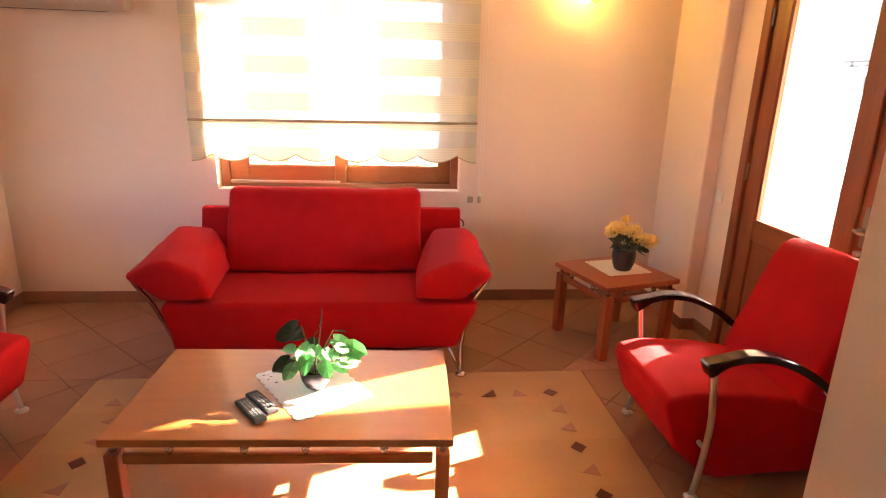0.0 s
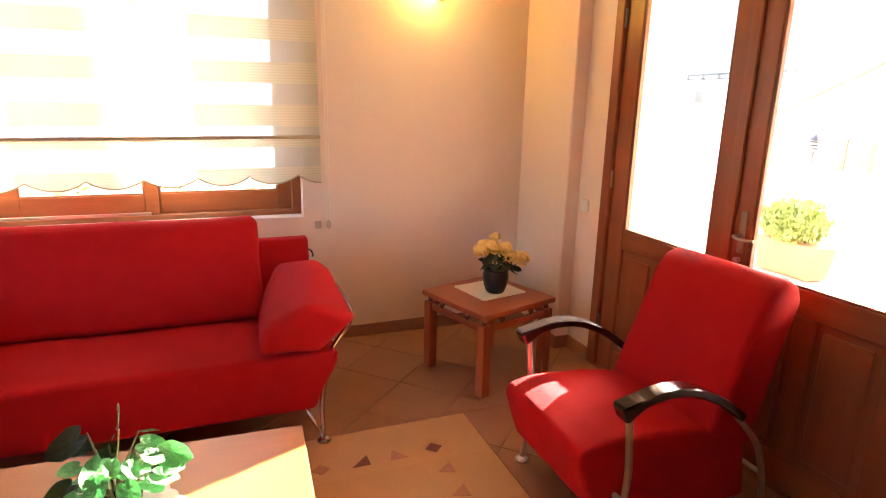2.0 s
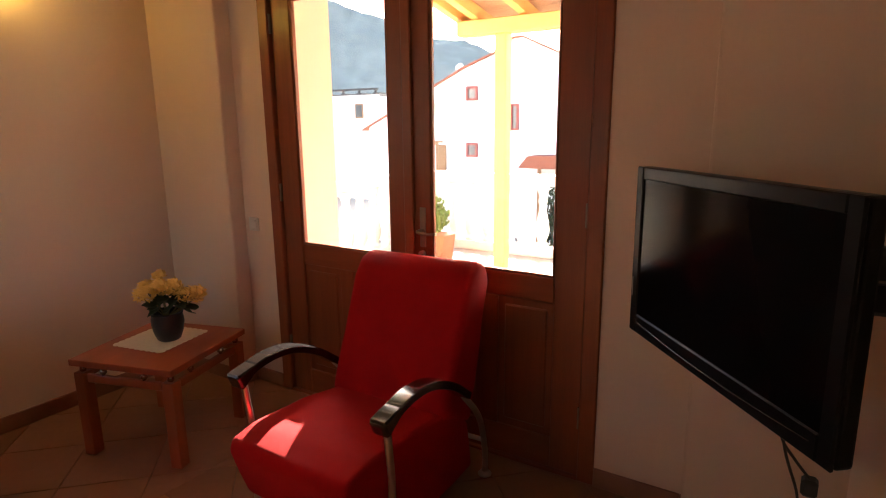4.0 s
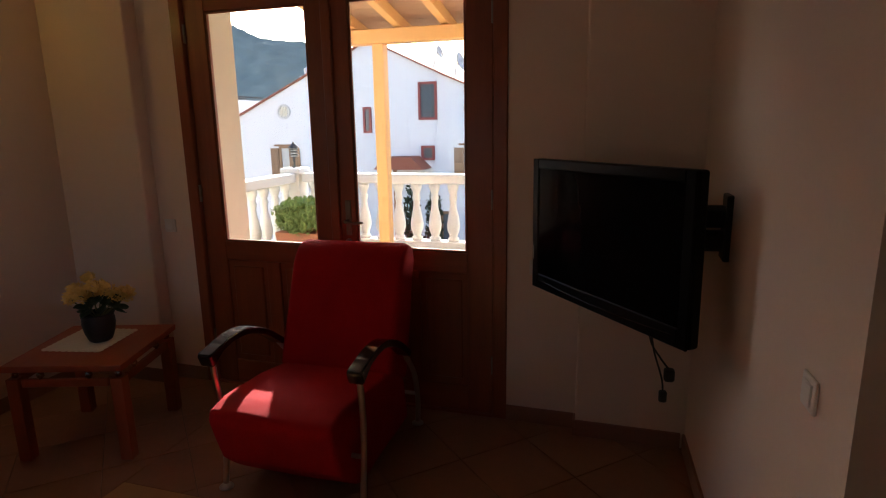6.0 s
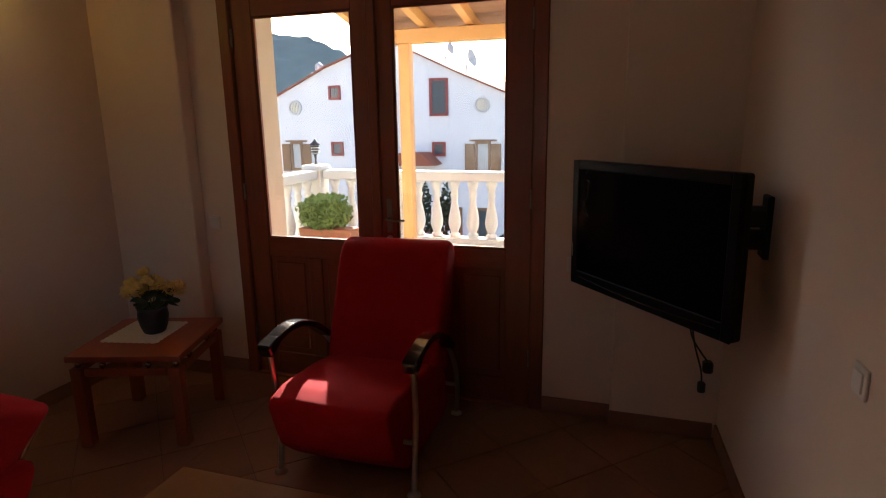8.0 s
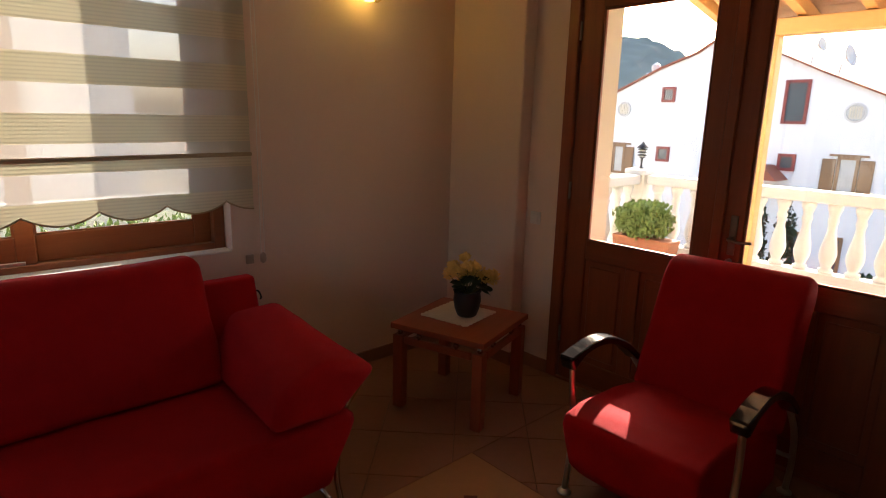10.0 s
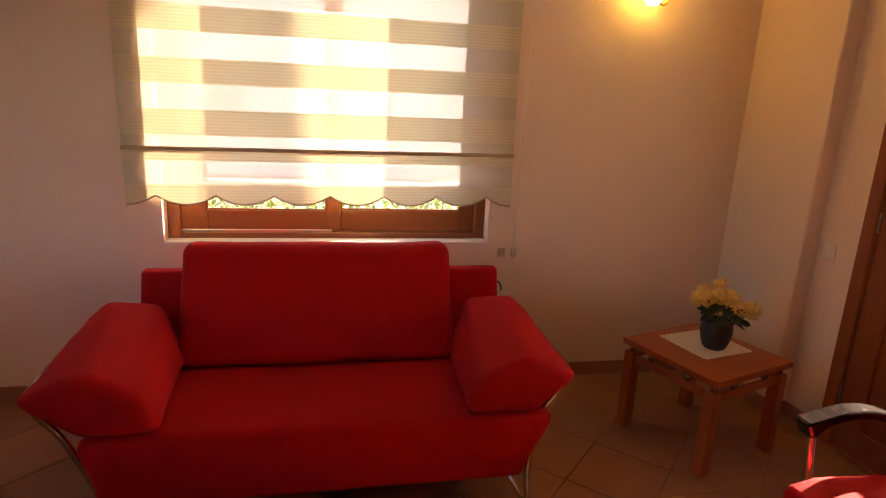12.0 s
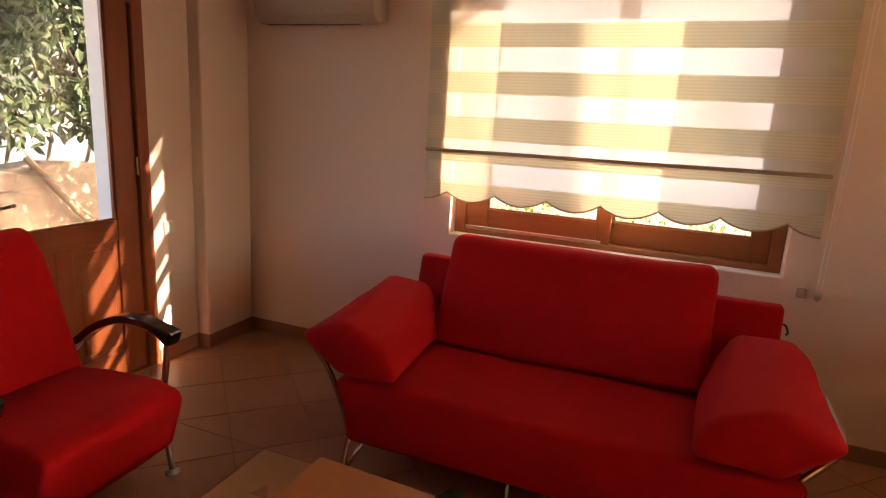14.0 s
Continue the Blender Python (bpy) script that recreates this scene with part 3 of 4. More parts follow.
# ---- armchairs ----
def armchair(m, label):
    """Upholstered chair that faces local -x; the origin is on the floor under its middle."""
    chair = thing("armchair", m, label, "armchair", "red armchairs")
    bm = prism([(-0.49, 0.405), (-0.475, 0.45), (-0.37, 0.47), (-0.1, 0.455), (0.19, 0.41), (0.32, 0.30), (0.35, 0.07), (-0.19, 0.045), (-0.27, 0.065), (-0.42, 0.20)], "y", -0.285, 0.285, 0.022, 3)
    part("seat", padded(bm, 3, 0.006, 7), FABRIC, chair, "", True)
    bm = prism([(0.09, 0.40), (0.17, 0.38), (0.31, 0.30), (0.475, 0.90), (0.455, 0.975), (0.40, 1.0), (0.335, 0.975), (0.28, 0.90)], "y", -0.305, 0.305, 0.032, 4)
    part("backrest", padded(bm, 3, 0.005, 9), FABRIC, chair, "", True)
    for s in (1, -1):
        y = s * 0.345
        run = arc([(-0.375, y, 0.622), (-0.29, y, 0.655), (-0.19, y, 0.668), (-0.08, y, 0.653), (0.05, y, 0.595), (0.17, y, 0.508)], 9)
        bm = bmesh.new()
        rings = []
        for k, p in enumerate(run):
            d = (run[min(k + 1, len(run) - 1)] - run[max(k - 1, 0)]).normalized()
            up = Vector((-d.z, 0, d.x))
            w, h = 0.034, 0.016 + 0.016 * max(0, 1 - k / 8)
            rings.append([bm.verts.new(p + Vector((0, a * w, 0)) + up * b * h) for a, b in ((-1, -0.75), (-0.88, -1), (0.88, -1), (1, -0.75), (1, 0.7), (0.85, 1), (-0.85, 1), (-1, 0.7))])
        for a, b in zip(rings, rings[1:]):
            for k in range(8):
                bm.faces.new((a[k], a[(k + 1) % 8], b[(k + 1) % 8], b[k]))
        nose = [[bm.verts.new(v.co + Vector((-0.012 * q, 0, -0.006 * q)) + (run[0] - v.co) * r) for v in rings[0]] for q, r in ((0.7, 0.12), (1.0, 0.45))]
        for a, b in zip([rings[0]] + nose, nose):
            for k in range(8):
                bm.faces.new((a[k], b[k], b[(k + 1) % 8], a[(k + 1) % 8]))
        bm.faces.new(nose[-1])
        bm.faces.new(rings[-1])
        arm = part("armrest", bm, LACQUER, chair, "glossy black lacquered armrest")
        front = part("leg", tube(bmesh.new(), arc([(-0.345, s * 0.335, 0.01), (-0.325, s * 0.335, 0.15), (-0.315, s * 0.34, 0.35), (-0.33, s * 0.345, 0.50), (-0.345, s * 0.345, 0.635)], 5), 0.0135, 10), STEEL, chair, "tubular steel leg", True)
        rear = part("leg", tube(bmesh.new(), arc([(0.415, s * 0.315, 0.01), (0.385, s * 0.33, 0.15), (0.31, s * 0.34, 0.34), (0.165, s * 0.345, 0.505)], 5), 0.0135, 10), STEEL, chair, "", True)
        for x, yy, leg in ((-0.345, s * 0.335, front), (0.415, s * 0.315, rear)):
            part("foot", lathe(bmesh.new(), [(0.031, 0.0), (0.031, 0.006), (0.024, 0.012), (0.014, 0.022)], (x, yy, 0), 18), STEEL, leg, "", True)
    part("cross_tube", tube(bmesh.new(), [(-0.318, -0.338, 0.24), (-0.318, 0.338, 0.24)], 0.011, 8), STEEL, chair, "", True)
    part("cross_tube", tube(bmesh.new(), [(0.368, -0.332, 0.20), (0.368, 0.332, 0.20)], 0.011, 8), STEEL, chair, "", True)
    return chair


armchair(pose(2.87, 3.142, 0, 0, 0, 0.5), "red fabric armchair with black armrests before the balcony door")
armchair(pose(-0.965, 3.30, 0, 0, 0, 180), "red fabric armchair with black armrests before the garden door")


# ---- tables ----
def rail_table(name, m, label, lx, ly, h, studs_x, studs_y, leg, top_mat):
    """A wooden table whose top floats on small chrome studs over a rail frame."""
    t = thing(name, m, label, "table")
    part("tabletop", boxed(-lx, -ly, h - 0.032, lx, ly, h, bevel=0.004, seg=2), top_mat, t)
    zr = h - 0.032 - 0.040
    for s in (1, -1):
        part("rail", boxed(-lx + leg + 0.02, s * (ly - 0.026) - 0.012, zr - 0.042, lx - leg - 0.02, s * (ly - 0.026) + 0.012, zr, bevel=0.004), top_mat, t)
        part("rail", boxed(s * (lx - 0.026) - 0.010, -ly + leg + 0.02, zr - 0.042, s * (lx - 0.026) + 0.010, ly - leg - 0.02, zr, bevel=0.004), LEGWOOD, t)
        for r in (1, -1):
            part("leg", boxed(s * (lx - 0.010), r * (ly - 0.010), 0, s * (lx - 0.010 - leg), r * (ly - 0.010 - leg), zr + 0.002, bevel=0.005, seg=2), LEGWOOD, t)
    spots = [(x * lx, s * (ly - 0.026)) for x in studs_x for s in (1, -1)] + [(s * (lx - 0.026), y * ly) for y in studs_y for s in (1, -1)]
    for x, y in spots:
        part("stud", lathe(bmesh.new(), [(0.008, zr - 0.006), (0.008, zr + 0.006), (0.0155, zr + 0.011), (0.0165, zr + 0.019), (0.0155, zr + 0.026), (0.009, zr + 0.030), (0.009, zr + 0.041)], (x, y, 0), 12), CHROME, t, "chrome stud", True)
    for s in (1, -1):
        for r in (1, -1):
            part("stud", lathe(bmesh.new(), [(0.010, zr), (0.0155, zr + 0.010), (0.0155, zr + 0.024), (0.009, zr + 0.030), (0.009, zr + 0.041)], (s * (lx - 0.010 - leg / 2), r * (ly - 0.010 - leg / 2), 0), 12), CHROME, t, "", True)
    return t


rail_table("coffee_table", pose(0.852, 3.078, 0, 0, 0, -2.8), "low cherry-wood coffee table on chrome studs", 0.645, 0.373, 0.41, (-0.62, -0.2, 0.15, 0.6), (-0.4, 0.4), 0.055, TABLE)
rail_table("side_table", pose(2.765, 4.405, 0, 0, 0, 17.2), "small square cherry-wood side table in the corner", 0.288, 0.288, 0.50, (-0.45, 0.35), (-0.4, 0.4), 0.06, SIDEWOOD)


def doily(m, lx, ly, label, waves, mat):
    """A cloth with a small scalloped edge, lying on a table."""
    bm = bmesh.new()
    pts = []
    for a, b in (((-lx, -ly), (lx, -ly)), ((lx, -ly), (lx, ly)), ((lx, ly), (-lx, ly)), ((-lx, ly), (-lx, -ly))):
        n = waves * 6
        for k in range(n):
            u = k / n
            x, y = a[0] + (b[0] - a[0]) * u, a[1] + (b[1] - a[1]) * u
            d = Vector((b[1] - a[1], -(b[0] - a[0]), 0)).normalized() * 0.008 * abs(math.sin(math.pi * waves * u))
            pts.append((x + d.x, y + d.y))
    lo = [bm.verts.new((x, y, 0.0005)) for x, y in pts]
    hi = [bm.verts.new((x, y, 0.003)) for x, y in pts]
    bm.faces.new(lo)
    bm.faces.new(hi)
    for i in range(len(lo)):
        j = (i + 1) % len(lo)
        bm.faces.new((lo[i], lo[j], hi[j], hi[i]))
    ob = mesh_object("doily", bm, mat)
    ob.matrix_world = m
    return tagged(ob, label, "doily")


table_doily = doily(pose(0.915, 3.10, 0.41, 0, 0, 32), 0.165, 0.22, "white doily with small stitched motifs on the coffee table", 9, WHITELACE)
for sx, sy in ((-1, 1), (1, 1), (1, -1), (-1, -1)):
    for px, py, size in ((0.140, 0.197, 0.006), (0.125, 0.190, 0.004), (0.118, 0.168, 0.005), (0.098, 0.194, 0.004), (0.138, 0.150, 0.005), (0.120, 0.105, 0.007)):
        part("stitched_motif", boxed(sx * px - size, sy * py - size * 0.6, 0.0028, sx * px + size, sy * py + size * 0.6, 0.0036, bevel=0.0003), STITCH, table_doily)
doily(pose(2.805, 4.47, 0.50, 0, 0, 12), 0.16, 0.155, "cream lace doily on the side table", 9, LACE)


def round_leaf(m, r, cup=0.25, narrow=0.82, n=28):
    """A heart-shaped leaf along +x with a scalloped, wavy rim and sunk veins."""
    bm = bmesh.new()
    c = bm.verts.new(m @ Vector((r * 0.9, 0, 0)))
    rings = []
    for f in (0.3, 0.55, 0.78, 0.93, 1.0):
        ring = []
        for k in range(n):
            a = 2 * math.pi * k / n
            notch = 1 - 0.35 * math.exp(-((a - math.pi) / 0.35) ** 2)
            rr = r * f * notch * (1 + 0.03 * f * math.cos(a * 7) + 0.16 * math.exp(-(min(a, 2 * math.pi - a) / 0.5) ** 2))
            vein = 0.16 * abs(math.sin(a * 3.5)) * f * (1.25 - f)
            z = cup * r * f * f + 0.08 * r * math.sin(a * 3 + r * 900) * f * f + vein * r
            ring.append(bm.verts.new(m @ Vector((r * 0.9 + rr * math.cos(a) * 1.12, rr * math.sin(a) * narrow, z))))
        rings.append(ring)
    for k in range(n):
        bm.faces.new((c, rings[0][k], rings[0][(k + 1) % n]))
        for a, b in zip(rings, rings[1:]):
            bm.faces.new((a[k], b[k], b[(k + 1) % n], a[(k + 1) % n]))
    return bm


plant = thing("potted_plant", (0.935, 3.085, 0.413), "leafy green plant in a dark marbled bowl on the coffee table", "plant")
part("pot", lathe(bmesh.new(), [(0.035, 0), (0.05, 0.012), (0.066, 0.045), (0.07, 0.075), (0.064, 0.088), (0.058, 0.084), (0.055, 0.07)], n=28), MARBLEPOT, plant, "dark marbled bowl", True)
r4 = random.Random(11)
# leaves as (x, y, z of the middle, radius, share of upward tilt, material)
LEAVES = [(-0.105, 0.02, 0.240, 0.060, 0.45, DARKLEAF), (-0.075, 0.02, 0.215, 0.036, 0.6, DARKLEAF), (-0.13, -0.04, 0.09, 0.050, 0.55, DARKLEAF), (-0.10, -0.07, 0.065, 0.040, 0.3, LEAF),
          (-0.035, -0.06, 0.145, 0.054, 0.5, LEAF), (-0.03, -0.09, 0.10, 0.047, 0.25, LEAF), (0.05, -0.09, 0.075, 0.042, 0.3, LEAF),
          (0.10, -0.05, 0.075, 0.040, 0.8, LEAF), (0.135, -0.04, 0.095, 0.044, 0.7, LEAF), (0.160, 0.0, 0.165, 0.056, 0.15, LEAF),
          (0.10, 0.04, 0.190, 0.048, 0.4, LEAF), (-0.02, 0.03, 0.19, 0.034, 0.4, DARKLEAF), (0.15, 0.03, 0.12, 0.038, 0.4, LEAF),
          (0.03, 0.09, 0.13, 0.042, 0.7, LEAF), (-0.06, 0.09, 0.12, 0.042, 0.7, LEAF), (0.09, 0.10, 0.11, 0.040, 0.6, DARKLEAF),
          (-0.10, 0.07, 0.10, 0.040, 0.6, LEAF), (0.03, -0.04, 0.13, 0.028, 0.7, LEAF), (0.07, -0.01, 0.125, 0.030, 0.8, LEAF)]
for k in range(10):
    a, d = 0.5 + 0.63 * k, r4.uniform(0.04, 0.11)
    LEAVES.append((d * math.cos(a), d * math.sin(a) - 0.02, r4.uniform(0.10, 0.165), r4.uniform(0.026, 0.036), r4.uniform(0.3, 0.8), LEAF))
for x, y, z, r, up, mat in LEAVES:
    z = z - 0.45 * y + 0.01
    out = Vector((x, y, 0)).normalized()
    nrm = (Vector((0.15 * r4.uniform(-1, 1), -1, 0)) * (1 - up) + Vector((0.25 * out.x, 0.25 * out.y, 1)) * up).normalized()
    along = (out + Vector((0, 0, r4.uniform(-1.2, -0.3))))
    nrm = (nrm + Vector((r4.uniform(-0.35, 0.35), 0, r4.uniform(0, 0.35)))).normalized()
    along = (along - nrm * along.dot(nrm)).normalized()
    side = nrm.cross(along)
    root = Vector((x, y, z)) - along * r * 0.9
    m = Matrix.Translation(root) @ Matrix((along, side, nrm)).transposed().to_4x4()
    base = Vector((0.02 * out.x, 0.02 * out.y, 0.07))
    part("stem", tube(bmesh.new(), arc([base, base.lerp(root, 0.5) + Vector((0, 0, 0.02)), root], 4), [0.0032] * 8 + [0.002], 5), STEM, plant, "", True)
    part("leaf", round_leaf(m, r * 0.86, r4.uniform(0.15, 0.4)), mat, plant, "", True)
for x, y, z, ry, r in ((0.020, 0.03, 0.262, -82, 0.038), (0.07, 0.03, 0.245, 8, 0.026), (-0.01, 0.03, 0.215, -60, 0.018)):
    part("stem", tube(bmesh.new(), arc([(0, 0.01, 0.07), (x * 0.4, y * 0.6, z * 0.65), (x, y, z)], 4), 0.0028, 5), STEM, plant, "", True)
    part("leaf", round_leaf(pose(x, y, z, 0, ry, 0), r, 0.1, 0.28), DARKLEAF, plant, "dark folded leaf", True)
rng = random.Random(4)

flowers = thing("flower_pot", pose(2.815, 4.415, 0.503, 0, 0, -12) @ Matrix.Diagonal((1.2, 1.2, 1.15, 1)), "yellow artificial flowers in a dark vase on the side table", "flowers")
part("vase", lathe(bmesh.new(), [(0.040, 0), (0.047, 0.006), (0.059, 0.04), (0.066, 0.08), (0.064, 0.105), (0.061, 0.116), (0.068, 0.130), (0.063, 0.130), (0.055, 0.112)], n=26), VASE, flowers, "dark glazed vase", True)
rng = random.Random(8)
for hx, hy, hz, rad in ((-0.075, -0.03, 0.238, 0.034), (-0.085, 0.03, 0.215, 0.028), (-0.005, 0.02, 0.292, 0.022), (-0.030, -0.04, 0.252, 0.036), (0.030, -0.03, 0.232, 0.036), (0.055, -0.05, 0.200, 0.034), (0.095, -0.04, 0.195, 0.036), (0.135, -0.01, 0.183, 0.038), (0.055, 0.04, 0.225, 0.034), (-0.05, 0.05, 0.245, 0.032)):
    part("stem", tube(bmesh.new(), arc([(0, 0, 0.10), (hx * 0.6, hy * 0.6, hz * 0.75), (hx, hy, hz)], 4), 0.003, 5), STEM, flowers, "", True)
    bm = bmesh.new()
    for _ in range(110):
        u = Vector((rng.gauss(0, 1), rng.gauss(0, 1), rng.gauss(0.3, 1))).normalized()
        p = Vector((hx, hy, hz)) + u * rad * rng.uniform(0.55, 1.0)
        t1 = u.cross(Vector((rng.random(), rng.random(), rng.random()))).normalized()
        t2 = u.cross(t1)
        s = 0.0105 * rng.uniform(0.6, 1.4)
        vs = [bm.verts.new(p + t1 * s * a + t2 * s * b + u * c * s) for a, b, c in ((-1, 0, -0.3), (0, -0.6, 0.1), (1, 0, 0.9), (0, 0.6, 0.1))]
        bm.faces.new(vs)
    part("blossom", bm, PETAL, flowers, "yellow blossom")
for k in range(26):
    a, d = k * 2.399, 0.02 + 0.035 * rng.random()
    tip = Vector((0.02 + d * math.cos(a), d * math.sin(a), 0.125 + 0.085 * rng.random()))
    part("leaf", round_leaf(Matrix.Translation(tip) @ pose(0, 0, 0, rng.uniform(-40, 40), rng.uniform(-20, 40), math.degrees(a)), 0.028), DARKLEAF, flowers, "", True)


def remote(m, label, badge=False):
    r = thing("remote_control", m, label, "remote control", "remote controls")
    part("case", boxed(-0.095, -0.027, 0, 0.095, 0.027, 0.02, bevel=0.006, seg=2), RUBBER, r)
    for i in range(9):
        for j in range(3):
            part("button", boxed(-0.066 + i * 0.015, -0.0165 + j * 0.0125, 0.0190, -0.057 + i * 0.015, -0.0085 + j * 0.0125, 0.0225, bevel=0.001), GREYBTN, r)
    if badge:
        part("badge", boxed(0.070, -0.018, 0.0185, 0.086, 0.018, 0.0215, bevel=0.002), CHROME, r, "shiny silver badge")
    return r


remote(pose(0.699, 2.895, 0.4105, 0, 0, -54), "black remote control on the coffee table")
remote(pose(0.731, 2.953, 0.4105, 0, 0, -52), "black remote control with a shiny badge on the coffee table", True)

# ---- television on its wall arm ----
tv = thing("television", pose(2.957, 1.905, 1.118, 0, -0.6, 220.3), "black flat-screen television on a swivel wall arm, switched off", "television")
# local x along the screen, y out of its back, z up
bm = boxed(-0.485, -0.005, -0.305, 0.485, 0.045, 0.305, bevel=0.012, seg=3)
box(bm, -0.30, 0.045, -0.20, 0.30, 0.085, 0.20, bevel=0.02, seg=2)
part("case", bm, PLASTIC, tv)
bm = bmesh.new()
for b in ((-0.485, -0.305, -0.440, 0.305), (0.440, -0.305, 0.485, 0.305), (-0.44, 0.262, 0.44, 0.305), (-0.44, -0.305, 0.44, -0.235)):
    box(bm, b[0], -0.017, b[1], b[2], -0.005, b[3], bevel=0.004)
part("bezel", bm, PLASTIC, tv, "glossy black bezel")
part("screen", boxed(-0.44, -0.011, -0.235, 0.44, -0.004, 0.262), SCREEN, tv, "dark glossy screen")
part("speaker_strip", tube(bmesh.new(), arc([(-0.42, -0.018, -0.262), (-0.2, -0.021, -0.272), (0, -0.022, -0.275), (0.2, -0.021, -0.272), (0.42, -0.018, -0.262)], 4), 0.0022, 6), LACQUER, tv, "thin glossy line", True)
# narrow steel strip low on one side of the bezel
part("side_strip", boxed(-0.474, -0.019, -0.17, -0.470, -0.016, -0.10), STEEL, tv)
mount = thing("tv_wall_arm", (2.87, 1.456, 1.20), "black metal swivel arm that holds the television", "wall bracket")
part("wall_plate", boxed(-0.05, -0.008, -0.12, 0.05, 0.018, 0.12, bevel=0.004), RUBBER, mount)
part("arm", tube(bmesh.new(), [(0, 0.01, 0.04), (-0.02, 0.17, 0.04), (0.16, 0.40, 0.0)], 0.042, 10), RUBBER, mount)
part("arm", tube(bmesh.new(), [(0, 0.01, -0.05), (-0.02, 0.17, -0.05), (0.16, 0.40, -0.06)], 0.040, 10), RUBBER, mount)
cable = tube(bmesh.new(), arc([(2.825, 1.725, 0.90), (2.825, 1.70, 0.76), (2.86, 1.66, 0.68), (2.885, 1.62, 0.62)], 5), 0.004, 6)
box(cable, 2.862, 1.60, 0.575, 2.905, 1.64, 0.625, bevel=0.008)
tube(cable, arc([(2.80, 1.71, 0.90), (2.81, 1.69, 0.74), (2.85, 1.65, 0.60), (2.87, 1.64, 0.53)], 5), 0.004, 6)
box(cable, 2.855, 1.625, 0.49, 2.885, 1.655, 0.535, bevel=0.006)
tagged(mesh_object("tv_cable", cable, RUBBER), "black cables with plugs hanging under the television", "cable")


# ---- wall fittings ----
def socket(m, label, rocker):
    s = thing("wall_socket" if not rocker else "light_switch", m, label, "socket" if not rocker else "light switch")
    part("plate", boxed(-0.04, 0, -0.04, 0.04, 0.009, 0.04, bevel=0.004, seg=2), WHITEPL, s)
    if rocker:
        part("rocker", boxed(-0.027, 0.008, -0.027, 0.027, 0.014, 0.027, bevel=0.003), WHITEPL, s)
    else:
        ring = part("insert", lathe(bmesh.new(), [(0.025, 0), (0.025, 0.004), (0.020, 0.004), (0.019, 0.001)], (0, 0, 0), 18), WHITEPL, s)
        ring.matrix_local = pose(0, 0.009, 0, -90, 0, 0)
    return s


socket(pose(W, 4.553, 0.825, 0, 0, -90), "white light switch beside the garden door", True)
socket(pose(W, 4.633, 0.54, 0, 0, -90) @ Matrix.Diagonal((0.5, 0.5, 0.5, 1)), "small round white socket on the wall", False)
socket(pose(E, 4.47, 1.0, 0, 0, 90), "white light switch beside the balcony door", True)
socket(pose(E, 2.24, 0.86, 0, 0, 90) @ Matrix.Diagonal((0.6, 1, 1, 1)), "white light switch beside the balcony door", True)
socket(pose(1.965, 1.404, 0.985, 0, 0, 3.3), "white light switch near the wall end", True)

lamp = thing("wall_lamp", (2.60, N, 2.235), "lit brass wall lamp with an amber glass shade", "wall lamp")
part("wall_plate", boxed(-0.05, -0.02, 0.05, 0.05, 0.0, 0.25, bevel=0.008, seg=2), BRASS, lamp)
part("arm", tube(bmesh.new(), arc([(0, -0.015, 0.12), (0, -0.06, 0.09), (0, -0.10, 0.13), (0, -0.10, 0.16)], 4), 0.008, 8), BRASS, lamp, "", True)
part("arm", tube(bmesh.new(), arc([(0.03, -0.015, 0.08), (0.10, -0.03, 0.02), (0.14, -0.03, 0.05), (0.12, -0.03, 0.09)], 5), 0.006, 8), BRASS, lamp, "curled brass scroll", True)
part("shade", lathe(bmesh.new(), [(0.028, 0.0), (0.05, 0.03), (0.075, 0.09), (0.085, 0.15), (0.08, 0.15), (0.07, 0.09), (0.045, 0.035)], (0, -0.10, 0.0), 24), GLOW, lamp, "glowing amber glass shade", True)

ac = thing("air_conditioner", (-0.85, N, 2.05), "off-white split air conditioner high on the wall", "air conditioner")
bm = prism([(-0.005, 0.03), (-0.12, 0.0), (-0.17, 0.04), (-0.19, 0.12), (-0.18, 0.25), (-0.15, 0.28), (-0.005, 0.28)], "x", -0.41, 0.41, 0.012, 2)
part("body", bm, ACPL, ac)
part("flap", boxed(-0.37, -0.098, 0.0, 0.27, -0.070, 0.009, bevel=0.003), ACPL, ac)
bm = bmesh.new()
for y, z in ((-0.108, 0.0031), (-0.068, 0.0136)):
    box(bm, -0.37, y, z - 0.003, 0.27, y + 0.008, z + 0.006, bevel=0.001)
part("outlet_vane", bm, RUBBER, ac, "dark outlet slats")


# ---- outside: balcony ----
BALX, BALN = 7.62, 6.105
setting("balcony_floor", boxed(EXT_E, -2.0, -0.16, BALX + 0.15, BALN + 0.12, -0.02), PAVING, "pale tiled balcony floor")


